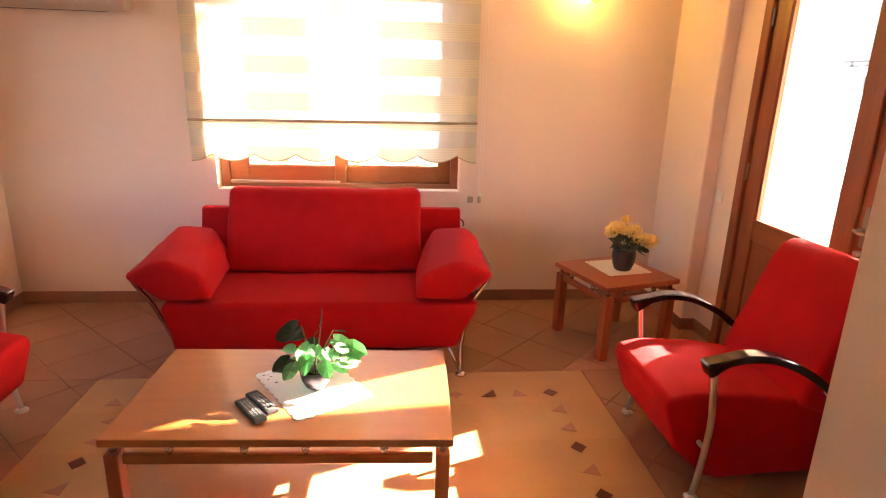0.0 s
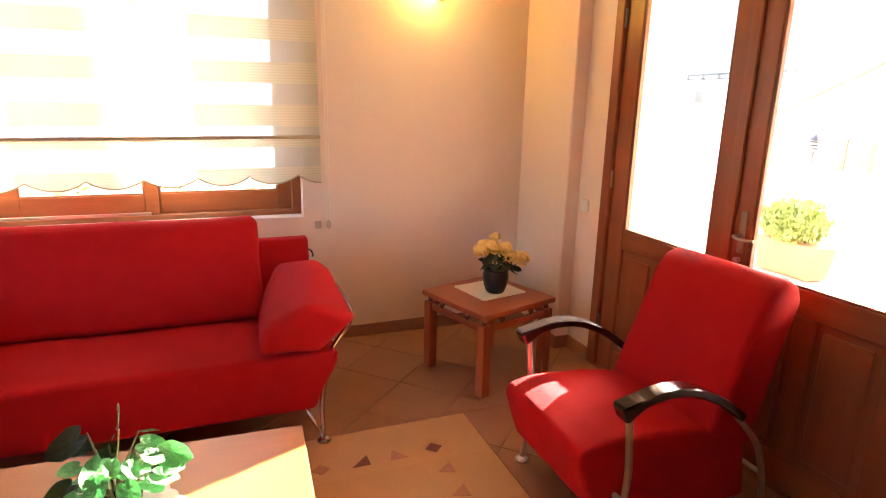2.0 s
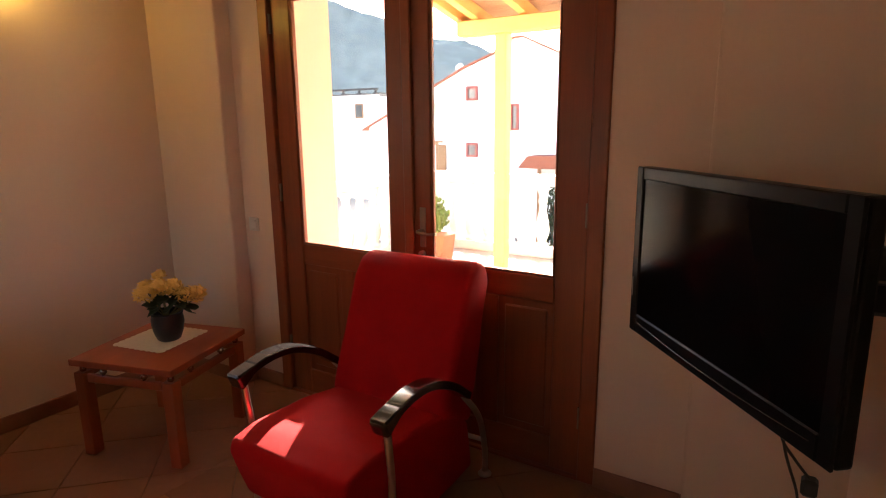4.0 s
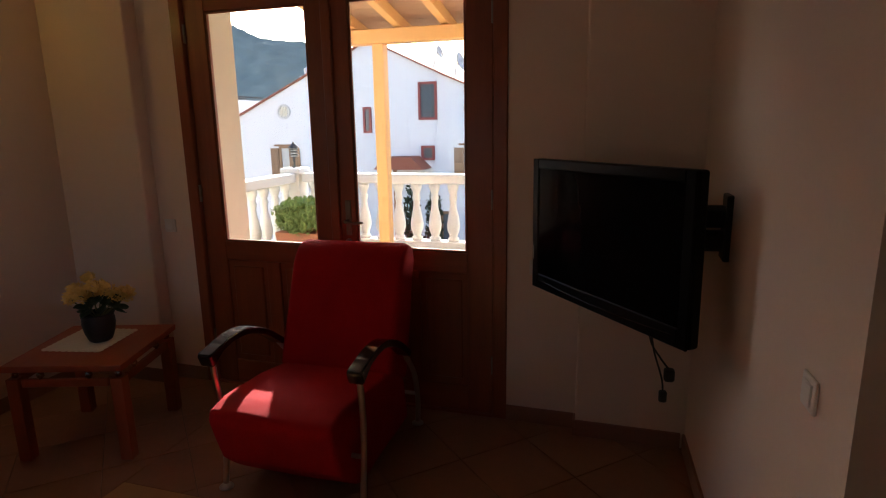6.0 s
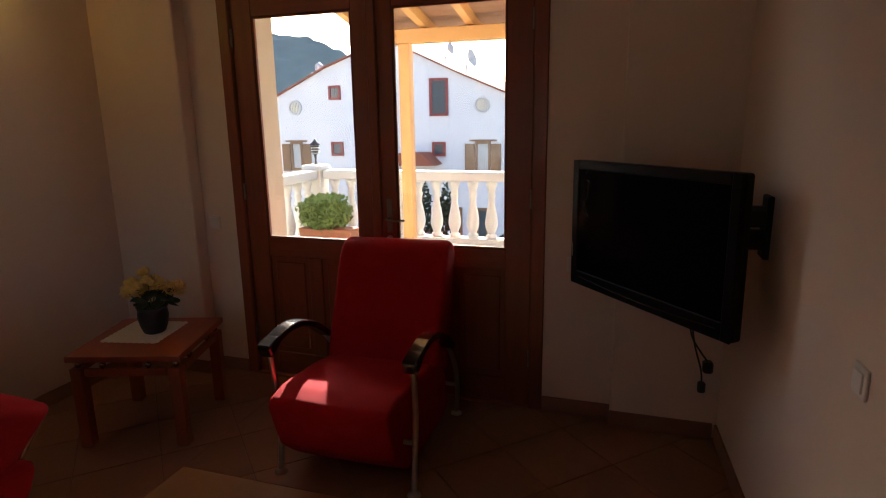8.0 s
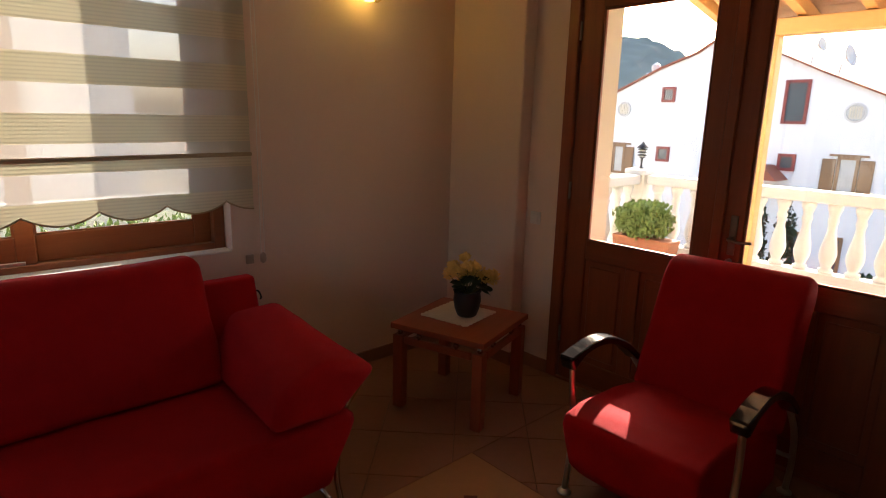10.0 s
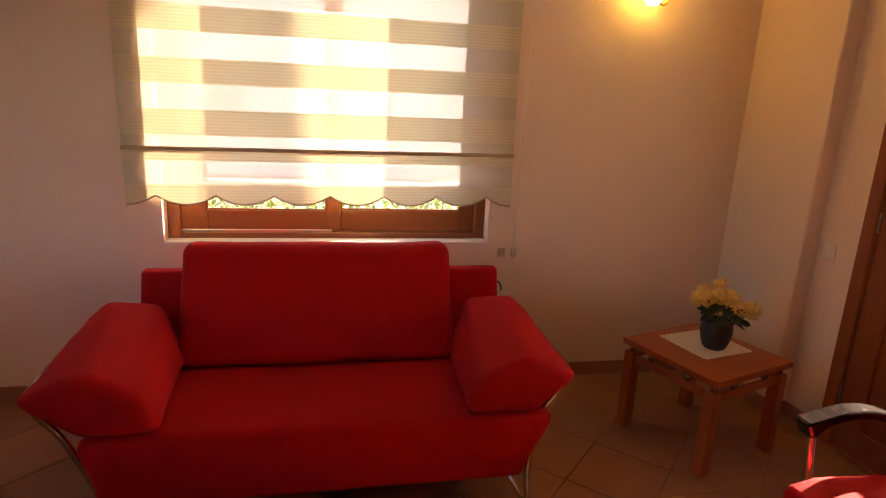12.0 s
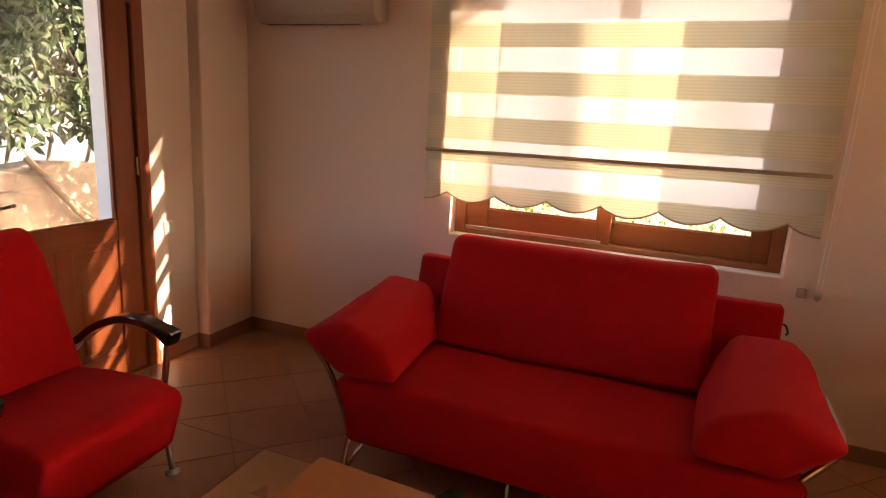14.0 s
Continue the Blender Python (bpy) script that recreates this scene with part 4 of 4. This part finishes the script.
def balustrade(name, a, b, count, label):
    """Turned white balusters between a plinth and a handrail from a to b."""
    rail = thing(name, (a[0], a[1], 0), label, "balustrade", "balcony balustrades")
    d = Vector((b[0] - a[0], b[1] - a[1], 0))
    L, ang = d.length, math.degrees(math.atan2(d.y, d.x))
    rail.matrix_world = pose(a[0], a[1], -0.02, 0, 0, ang)
    part("plinth", boxed(0, -0.085, 0, L, 0.085, 0.12, bevel=0.01), STONEWHITE, rail)
    part("handrail", boxed(0, -0.10, 0.855, L, 0.10, 0.98, bevel=0.022, seg=3), STONEWHITE, rail)
    bm = lathe(bmesh.new(), [(0.072, 0.12), (0.072, 0.16), (0.045, 0.175), (0.052, 0.20), (0.078, 0.27), (0.085, 0.33), (0.066, 0.45), (0.042, 0.56), (0.040, 0.63), (0.056, 0.675), (0.040, 0.71), (0.052, 0.76), (0.070, 0.80), (0.070, 0.855)], n=14)
    first = None
    for k in range(count):
        x = (k + 0.5) * L / count
        if first is None:
            first = part("baluster", bm, STONEWHITE, rail, "", True)
            ob = first
        else:
            ob = new("baluster", first.data)
            ob.parent = rail
        ob.matrix_local = pose(x, 0, 0)
    return rail


balustrade("balustrade", (BALX, -1.9), (BALX, BALN - 0.15), 32, "white turned balustrade along the balcony front")
balustrade("balustrade", (EXT_E, BALN), (BALX - 0.15, BALN), 14, "white turned balustrade along the balcony side")
pier = thing("balcony_pier", (BALX, BALN, -0.02), "white balcony corner pier with a wide cap", "pier")
part("shaft", boxed(-0.12, -0.12, 0, 0.12, 0.12, 0.97, bevel=0.008), STONEWHITE, pier)
part("cap", boxed(-0.15, -0.15, 0.97, 0.15, 0.15, 1.045, bevel=0.02, seg=2), STONEWHITE, pier)
lantern = thing("garden_lantern", pose(BALX, BALN, 1.023) @ Matrix.Diagonal((0.62, 0.62, 0.62, 1)), "black iron pagoda lantern on the corner pier", "lantern")
part("stand", lathe(bmesh.new(), [(0.075, 0), (0.07, 0.015), (0.025, 0.03), (0.018, 0.10), (0.03, 0.22), (0.09, 0.24)], n=12), IRON, lantern, "", True)
part("lamp_glass", lathe(bmesh.new(), [(0.06, 0.24), (0.065, 0.43)], n=10), CURTAIN, lantern)
for z in (0.27, 0.33, 0.39):
    part("ring", lathe(bmesh.new(), [(0.10, z), (0.105, z + 0.012), (0.07, z + 0.03)], n=12), IRON, lantern)
part("cap", lathe(bmesh.new(), [(0.125, 0.43), (0.11, 0.45), (0.03, 0.52), (0.012, 0.56)], n=12), IRON, lantern)

rng = random.Random(12)
pot = thing("balcony_plant", (6.72, 5.46, -0.01), "bushy green plant in a terracotta trough", "plant")
part("trough", prism([(-0.30, 0.0), (0.30, 0.0), (0.36, 0.34), (-0.36, 0.34)], "x", -0.13, 0.13, 0.012, 2), TERRACOTTA, pot, "terracotta trough")
part("foliage", leaf_cloud(bmesh.new(), (0, 0.04, 0.53), (0.26, 0.33, 0.22), 2600, 0.055, rng), SHRUB, pot, "fine green leaves")

# pergola roof over the balcony
roof = thing("pergola", (0, 0, 0), "varnished pine pergola roof on a square post", "pergola")
part("post", boxed(6.05, 4.10, -0.02, 6.17, 4.215, 2.345, bevel=0.008), PINEUP, roof)
part("post", boxed(6.04, 0.20, -0.02, 6.18, 0.36, 2.345, bevel=0.008), PINEUP, roof)
part("beam", boxed(6.03, -1.4, 2.345, 6.19, 4.60, 2.475, bevel=0.008), PINE, roof)


def roof_z(x):
    return 2.48 + (6.11 - x) * 0.19


for y in [4.61] + [4.425 - k * 0.47 for k in range(13)]:
    part("rafter", prism([(EXT_E + 0.01, roof_z(EXT_E + 0.01)), (6.55, roof_z(6.55)), (6.55, roof_z(6.55) + 0.11), (EXT_E + 0.01, roof_z(EXT_E + 0.01) + 0.11)], "y", y - 0.04, y + 0.04, 0.005, 1), PINE, roof)
for k in range(22):
    x = EXT_E + 0.01 + k * 0.1165
    z = roof_z(x) + 0.112
    part("board", prism([(x, z), (x + 0.113, z - 0.0215), (x + 0.113, z + 0.0005), (x, z + 0.022)], "y", -1.5, 4.655), BOARD, roof)
bm = prism([(EXT_E + 0.01, roof_z(EXT_E + 0.01) + 0.136), (6.6, roof_z(6.6) + 0.136), (6.6, roof_z(6.6) + 0.18), (EXT_E + 0.01, roof_z(EXT_E + 0.01) + 0.18)], "y", -1.6, 4.675)
part("roof_cover", bm, ROOFTILE, roof)

# ---- ground, garden and hill ----
bm = bmesh.new()
NG = 70
rows = []
for i in range(NG + 1):
    row = []
    for j in range(NG + 1):
        u, v = (i / NG * 2 - 1), (j / NG * 2 - 1)
        x, y = 1 + 900 * u * abs(u) ** 1.6, 3 + 900 * v * abs(v) ** 1.6
        t = min(1, max(0, (x - 3.0) / 6.0))
        z = -0.25 - 2.95 * t * t * (3 - 2 * t) + 0.05 * noise.noise(Vector((x * 0.3, y * 0.3, 0)))
        row.append(bm.verts.new((x, y, z)))
    rows.append(row)
for i in range(NG):
    for j in range(NG):
        bm.faces.new((rows[i][j], rows[i + 1][j], rows[i + 1][j + 1], rows[i][j + 1]))
tagged(mesh_object("ground", bm, GROUND, True), "dry ground round the house that falls away to the east", kind="structure")

bm = bmesh.new()
NX, NY = 150, 50
rows = []
for i in range(NX + 1):
    row = []
    for j in range(NY + 1):
        y = -60 + 420 * i / NX
        d = j / NY
        ridge = min(78, max(10, 50 + (y - 173) * 0.345))
        h = ridge * d ** 0.9 + 5 * noise.noise(Vector((y * 0.03, d * 3, 0))) * d + 2.0 * noise.noise(Vector((y * 0.22, d * 14, 1))) + 1.1 * noise.noise(Vector((y * 0.55, d * 30, 2)))
        row.append(bm.verts.new((215 + 55 * d, y, -5 + h)))
    rows.append(row)
for i in range(NX):
    for j in range(NY):
        bm.faces.new((rows[i][j], rows[i + 1][j], rows[i + 1][j + 1], rows[i][j + 1]))
tagged(mesh_object("backdrop", bm, HAZEHILL, True), "blue-green wooded hill in the distance, its haze a faint painted glow", kind="structure")


# ---- the neighbour's house ----
HX = 20.0
house = thing("house", (HX, 10.4, -3.2), "white gabled house with red-framed windows and brown shutters", "house")


def hy(y):
    return y - 10.4


def hz(z):
    return z + 3.2


outline = [(hy(y), hz(z)) for y, z in ((17.0, -3.2), (3.4, -3.2), (3.4, 1.30), (5.45, 2.17), (7.7, 3.12), (10.3, 4.33), (10.65, 4.30), (11.4, 3.84), (12.6, 3.42), (15.3, 2.2), (17.0, 1.4))]
part("wall", prism(outline, "x", 0, 9), WHITEWALL, house)
for a, b in (((3.1, 1.17), (7.7, 3.12)), ((7.7, 3.12), (10.3, 4.33)), ((10.3, 4.33), (10.65, 4.30)), ((10.65, 4.30), (11.4, 3.84)), ((11.4, 3.84), (12.6, 3.42)), ((12.6, 3.42), (17.3, 1.26))):
    bm = prism([(hy(a[0]), hz(a[1])), (hy(b[0]), hz(b[1])), (hy(b[0]), hz(b[1]) + 0.055), (hy(a[0]), hz(a[1]) + 0.055)], "x", -0.14, 9.2)
    part("roof", bm, ROOFTILE, house, "red tiled roof slope")


def house_window(y0, y1, z0, z1, shutters=False, frame_mat=REDWOOD, pane_mat=FARGLASS):
    w = new("window")
    w.parent = house
    f = 0.085
    a, b, c, d = hy(y0), hy(y1), hz(z0), hz(z1)
    bm = boxed(-0.05, a, c, 0.01, a + f, d)
    box(bm, -0.05, b - f, c, 0.01, b, d)
    box(bm, -0.05, a + f, c, 0.01, b - f, c + f)
    box(bm, -0.05, a + f, d - f, 0.01, b - f, d)
    part("frame", bm, frame_mat, w)
    part("pane", boxed(-0.012, a + f, c + f, 0.005, b - f, d - f), pane_mat, w)
    if shutters:
        for s0, s1 in ((a - 0.36, a - 0.02), (b + 0.02, b + 0.36)):
            sh = part("shutter", boxed(-0.07, s0, c - 0.04, -0.02, s1, d - 0.08, bevel=0.006), SHUTTER, w)
            for k in range(7):
                zz = c + 0.03 + k * (d - c - 0.16) / 7
                part("slat", boxed(-0.08, s0 + 0.05, zz, -0.068, s1 - 0.05, zz + 0.07), SHUTTER, sh)
        part("lintel", boxed(-0.06, a - 0.2, d, 0.0, b + 0.2, d + 0.06), SHUTTER, w)


house_window(12.01, 12.49, 2.32, 2.82)
house_window(7.97, 8.64, 1.69, 2.95)
house_window(12.01, 12.49, 0.32, 0.83)
house_window(8.08, 8.57, 0.32, 0.82)
house_window(10.40, 10.72, 1.27, 2.17)
house_window(13.70, 14.20, -0.22, 0.83, True, SHUTTER, CURTAIN)
house_window(6.48, 7.02, -0.29, 0.83, True, SHUTTER, CURTAIN)
house_window(6.55, 7.0, -2.6, -1.45, False, SHUTTER)
house_window(7.5, 7.9, -2.8, -1.45, False, SHUTTER)
for y, z in ((13.90, 2.08), (6.78, 2.03)):
    vent = part("round_vent", lathe(bmesh.new(), [(0.27, 0), (0.27, 0.05), (0.22, 0.06), (0.20, 0.02)], n=24), DISH, house, "round louvred vent")
    vent.matrix_local = pose(0.0, hy(y), hz(z), 0, -90, 0)
    for k in range(5):
        part("louvre", boxed(-0.17, -0.012, 0.03, 0.17, 0.028, 0.055), CREAM, vent).matrix_local = pose(0, -0.14 + k * 0.065, 0)
aw = part("door_canopy", prism([(hy(8.2), hz(0.06)), (hy(9.97), hz(0.06)), (hy(9.62), hz(0.46)), (hy(8.65), hz(0.48))], "x", -1.0, 0.0), ROOFTILE, house, "small red tiled door canopy")
part("canopy_post", boxed(-0.9, hy(9.2), hz(-3.2), -0.8, hy(9.3), hz(0.06)), SHUTTER, house)
for y, z, s in ((8.15, 3.93, 0.22), (7.40, 3.58, 0.32)):
    dish = thing("satellite_dish", pose(HX + 0.6, y, z, 74, 12, -12), "grey satellite dish on the neighbour's roof", "satellite dish", "satellite dishes")
    part("bowl", lathe(bmesh.new(), [(0.02, 0), (s * 0.6, 0.05), (s, 0.14), (s - 0.01, 0.15), (s * 0.6, 0.065), (0.02, 0.02)], n=20), DISH, dish, "", True)
    part("mast", tube(bmesh.new(), [(0, 0, 0.02), (0, -0.12, -0.10), (0, -0.62, -0.24)], 0.022, 6), DISH, dish)
    part("feed_arm", tube(bmesh.new(), [(0, -s, 0.1), (0, 0, s * 1.1)], 0.015, 6), DISH, dish)
chim = thing("chimney", (HX + 1.5, 13.65, 3.08), "small white chimney with a cowl on the neighbour's roof", "chimney")
part("stack", boxed(-0.25, -0.25, -0.5, 0.25, 0.25, 0.35, bevel=0.02), WHITEWALL, chim)
part("cowl", lathe(bmesh.new(), [(0.12, 0.35), (0.16, 0.5), (0.16, 0.62), (0.02, 0.72)], n=10), DISH, chim)

second = thing("house", (30, 32.0, -3.2), "far white house with a flat roof terrace and dark pergola", "house")
part("wall", boxed(0, -7.5, 0, 8, 7.5, 6.35), WHITEWALL, second)
for y0, y1 in ((-6.46, -5.8), (-1.2, -0.75), (2.4, 3.3)):
    w = part("window", boxed(-0.05, y0, 5.05, 0.0, y0 + 0.65, 5.95), SHUTTER, second)
    part("pane", boxed(-0.07, y0 + 0.1, 5.15, -0.045, y0 + 0.55, 5.85), FARGLASS, w)
per = part("roof_pergola", boxed(0.2, -7.4, 6.75, 0.35, 7.4, 6.87), IRON, second, "dark metal roof pergola")
for k in range(12):
    part("slat", boxed(0.1, -7.3 + k * 1.3, 6.5, 5.0, -7.15 + k * 1.3, 6.6), IRON, per)
    part("post", boxed(0.22, -7.3 + k * 1.3, 6.3, 0.34, -7.18 + k * 1.3, 6.8), IRON, per)
part("parapet", boxed(-0.1, -7.6, 6.35, 0.15, 7.6, 6.45), STONEWHITE, second)

# garden beds seen between the balusters
for x, y, h in ((16.0, 7.52, 3.2), (16.2, 6.93, 3.1), (16.0, 5.2, 1.7), (15.8, 8.4, 1.6)):
    bush = thing("garden_bush", (x, y, -3.2), "narrow dark green garden bush below the balcony", "bush", "garden bushes")
    part("trunk", tube(bmesh.new(), [(0, 0, 0), (0.03, 0.02, h * 0.3), (0, 0, h * 0.8)], [0.05, 0.04, 0.02], 6), BARK, bush)
    part("foliage", leaf_cloud(bmesh.new(), (0, 0, h * 0.52), (0.27, 0.27, h * 0.46), 1100, 0.12, rng), TREELEAF, bush)

# garden to the west: bank wall, tree and shrubs behind the garden door
bm = boxed(-4.7, -3, -0.3, -4.35, 9.5, 0.86)
bmesh.ops.subdivide_edges(bm, edges=[e for e in bm.edges if e.calc_length() > 1], cuts=40, use_grid_fill=True)
for v in bm.verts:
    v.co.x += 0.09 * noise.noise(v.co * 1.7)
    v.co.z += 0.10 * noise.noise(v.co * 1.1 + Vector((5, 0, 0))) * (v.co.z > 0.7)
setting("bank_wall", bm, EARTHWALL, "rough sunlit earth and stone bank in the garden", True)
# added out of view to cut sky light through the garden door
setting("roof_eave", boxed(-3.0, -3, 2.72, W - 0.30, 6.0, 2.88, bevel=0.01), CREAM, "unseen slab added over the terrace to block sky light")
setting("terrace", boxed(-4.4, -3, -0.3, W - 0.32, 9.0, -0.03), PAVING, "paved terrace outside the garden door")


def tree(at, height, crown, count, label, seed):
    r = random.Random(seed)
    t = thing("tree", at, label, "tree", "garden trees")
    f = 1.0 if height < 5 else 1.75
    limbs = [([(0, 0, 0), (0.08, 0.05, height * 0.3), (0.02, 0.12, height * 0.55), (0.1, 0.1, height * 0.8)], [0.09 * f, 0.075 * f, 0.055 * f, 0.02])]
    for k in range(7):
        a = r.uniform(0, 6.28)
        z = height * r.uniform(0.3, 0.6) if height < 5 else height * r.uniform(0.66, 0.75)
        L = crown * r.uniform(0.6, 1.0)
        limbs.append(([(0.05, 0.08, z), (0.5 * L * math.cos(a), 0.5 * L * math.sin(a), z + 0.3 * L), (L * math.cos(a), L * math.sin(a), z + 0.75 * L)], [0.04, 0.028, 0.01]))
    bm = bmesh.new()
    for pts, rs in limbs:
        tube(bm, pts, rs, 7)
    part("trunk", bm, BARK, t, "", True)
    bm = bmesh.new()
    for pts, rs in limbs:
        p = Vector(pts[-1])
        for _ in range(3):
            q = p + Vector((r.uniform(-1, 1), r.uniform(-1, 1), r.uniform(-0.5, 0.8))) * crown * 0.33
            leaf_cloud(bm, q, (crown * 0.4, crown * 0.4, crown * 0.3), count, 0.10, r)
    part("crown", bm, TREELEAF, t, "green leaves with gaps of light")
    return t


tree((-5.6, 4.4, 0.7), 2.8, 1.3, 170, "leafy garden tree above the bank", 3)
tree((-5.9, 7.6, 0.7), 3.0, 1.4, 170, "leafy garden tree above the bank", 5)
shrubs = thing("climbing_shrub", (-5.0, 6.2, 0.7), "dense broad-leaved climbing shrub over the garden bank", "shrub")
bm = bmesh.new()
for k in range(11):
    y = -2.2 + 0.42 * k
    tube(bm, arc([(0.1, y, -0.1), (0.25 + 0.1 * math.sin(k), y + 0.1, 0.7), (0.1, y - 0.15, 1.6)], 3), 0.018, 5)
part("branch", bm, BARK, shrubs, "", True)
bm = bmesh.new()
for k in range(125):
    leaf_cloud(bm, (rng.uniform(-0.3, 1.1), rng.uniform(-2.4, 2.8), rng.uniform(0.55, 2.8)), (0.34, 0.42, 0.34), 120, 0.11, rng)
part("foliage", bm, TREELEAF, shrubs, "broad green leaves")
tree((-2.3, 7.0, -0.3), 2.7, 1.0, 110, "leafy garden tree beside the terrace", 14)
# not in view: added so its trunk shades a strip of the blind
tree((4.66, 6.75, -0.6), 7.5, 0.9, 90, "unseen slim tree added to shade the window blind", 9)
stake = tagged(mesh_object("leaning_branch", tube(bmesh.new(), [(-4.15, 6.35, 0.02), (-4.22, 5.95, 0.45), (-4.30, 5.55, 0.98)], [0.045, 0.04, 0.03], 7), BARK, True), "bare brown branch leaning on the bank", "branch")

# garden to the north: low wall, hedge, white facade
setting("garden_wall", boxed(-6, 9.3, -0.3, 3.0, 9.5, 0.65, bevel=0.02), STONEWHITE, "low white garden wall")
hedge = thing("hedge", (0.0, 8.7, -0.25), "low leafy hedge along the garden wall", "hedge")
bm = bmesh.new()
for k in range(16):
    leaf_cloud(bm, (-5.0 + k * 0.6, rng.uniform(-0.1, 0.1), 0.45), (0.42, 0.35, 0.38 + rng.uniform(-0.1, 0.15)), 330, 0.09, rng)
part("foliage", bm, SHRUB, hedge)
bm = bmesh.new()
for k in range(16):
    tube(bm, [(-5.0 + k * 0.6, 0, 0), (-5.0 + k * 0.6, 0.03, 0.5)], [0.02, 0.012], 5)
part("trunk", bm, BARK, hedge)
north = thing("house", (-2.0, 17, -0.3), "pale neighbouring house behind the hedge", "house")
part("wall", boxed(-6, 0, 0, 6.5, 8, 5.0), WHITEWALL, north)
part("roof", prism([(-0.5, 5.0), (8.5, 5.0), (4, 6.8)], "x", -6.4, 6.9), ROOFTILE, north)
for x in (-3.5, 0.5, 4.0):
    w = part("window", boxed(x - 0.6, -0.05, 1.2, x + 0.6, 0, 2.6), STONEWHITE, north)
    part("pane", boxed(x - 0.5, -0.07, 1.3, x + 0.5, -0.045, 2.5), CURTAIN, w)

# ---- floor tiles, last ----
FX0, FX1, FY1, FY0 = -0.39, 2.425, 3.955, 1.12     # the framed middle field
floor = setting("floor", boxed(-1.87, -1.85, -0.12, 3.56, N + 0.21, -0.006), GROUT, "tiled floor with dark grout joints")
P = 0.382
R2 = math.sqrt(0.5)


def clip(poly, nx, ny, c):
    """The part of a polygon where nx*x + ny*y <= c."""
    out = []
    for i, p in enumerate(poly):
        q = poly[(i + 1) % len(poly)]
        a, b = nx * p[0] + ny * p[1] - c, nx * q[0] + ny * q[1] - c
        if a <= 0:
            out.append(p)
        if (a < 0) != (b < 0) and a != b:
            t = a / (a - b)
            out.append((p[0] + t * (q[0] - p[0]), p[1] + t * (q[1] - p[1])))
    return out


def area(poly):
    return 0.5 * abs(sum(p[0] * poly[(i + 1) % len(poly)][1] - poly[(i + 1) % len(poly)][0] * p[1] for i, p in enumerate(poly)))


def tile(poly, mat, top=0.0, edge=0.0015):
    bm = prism(poly, "z", -0.008, top)
    if edge:
        bmesh.ops.bevel(bm, geom=[e for e in bm.edges if all(v.co.z > top - 1e-5 for v in e.verts)], offset=edge, segments=1, affect="EDGES")
    c = Vector((sum(p[0] for p in poly) / len(poly), sum(p[1] for p in poly) / len(poly), 0))
    bmesh.ops.translate(bm, verts=bm.verts, vec=-c)
    ob = part("tile", bm, mat, floor)
    ob.location = c


REGIONS = (((W, FY1 + 0.002), (E, N)), ((W, FY0), (FX0 - 0.002, FY1)), ((FX1 + 0.002, FY0), (E, FY1)), ((W, -1.6), (E, FY0 - 0.002)))
whole = bmesh.new()
for i in range(-14, 26):
    for j in range(-26, 6):
        s0, d0 = 6.07 / math.sqrt(2) + i * P - 16 * P, -1.12 / math.sqrt(2) + j * P + 8 * P
        g = 0.0017
        quad = [((s + d) * R2, (s - d) * R2) for s, d in ((s0 + g, d0 + g), (s0 + P - g, d0 + g), (s0 + P - g, d0 + P - g), (s0 + g, d0 + P - g))]
        for (x0, y0), (x1, y1) in REGIONS:
            p = quad
            for nx, ny, c in ((-1, 0, -x0), (1, 0, x1), (0, -1, -y0), (0, 1, y1)):
                p = clip(p, nx, ny, c) if len(p) > 2 else []
            if len(p) > 2 and area(p) > 0.0015:
                if y0 > -1.0:
                    tile(p, TILE)
                else:
                    lo = [whole.verts.new((x, y, 0.0)) for x, y in p]
                    whole.faces.new(lo)
tagged(part("tile_field", whole, TILE, floor), "diagonal brown floor tiles of the hall", kind="stuff")

# the middle field: square tan tiles with small inlays set along a line inside its edge
S = (FX1 - FX0) / 8
for i in range(8):
    for j in range(8):
        x0, y1 = FX0 + i * S, FY1 - j * S
        y0 = max(y1 - S, FY0)
        g = 0.00005
        tile([(x0 + g, y0 + g), (x0 + S - g, y0 + g), (x0 + S - g, y1 - g), (x0 + g, y1 - g)], FIELD, 0.0, 0.0)


def inlay(x, y, dark, square, turn):
    r = 0.044
    if square:
        pts = [(0, -r * 0.9), (r, 0), (0, r * 0.9), (-r, 0)]
    else:
        pts = [(-r, -r * 0.75), (r, -r * 0.75), (r * (0.9 if dark else -0.4), r)]
    c, s = math.cos(radians(turn)), math.sin(radians(turn))
    ob = part("inlay", prism([(c * a - s * b, s * a + c * b) for a, b in pts], "z", -0.004, 0.0015), INLAY_DARK if dark else INLAY_LIGHT, floor)
    ob.location = (x, y, 0)


for k in range(14):
    inlay(2.163 - k * 0.181, 3.70, k % 2 == 0, k % 4 in (0, 3), 0)
for k in range(1, 14):
    dark = k > 2 and k % 2 == 1
    inlay(2.160, 3.70 - k * 0.172, dark, dark, 90)
    inlay(-0.14, 3.70 - k * 0.172, dark, dark, 90)
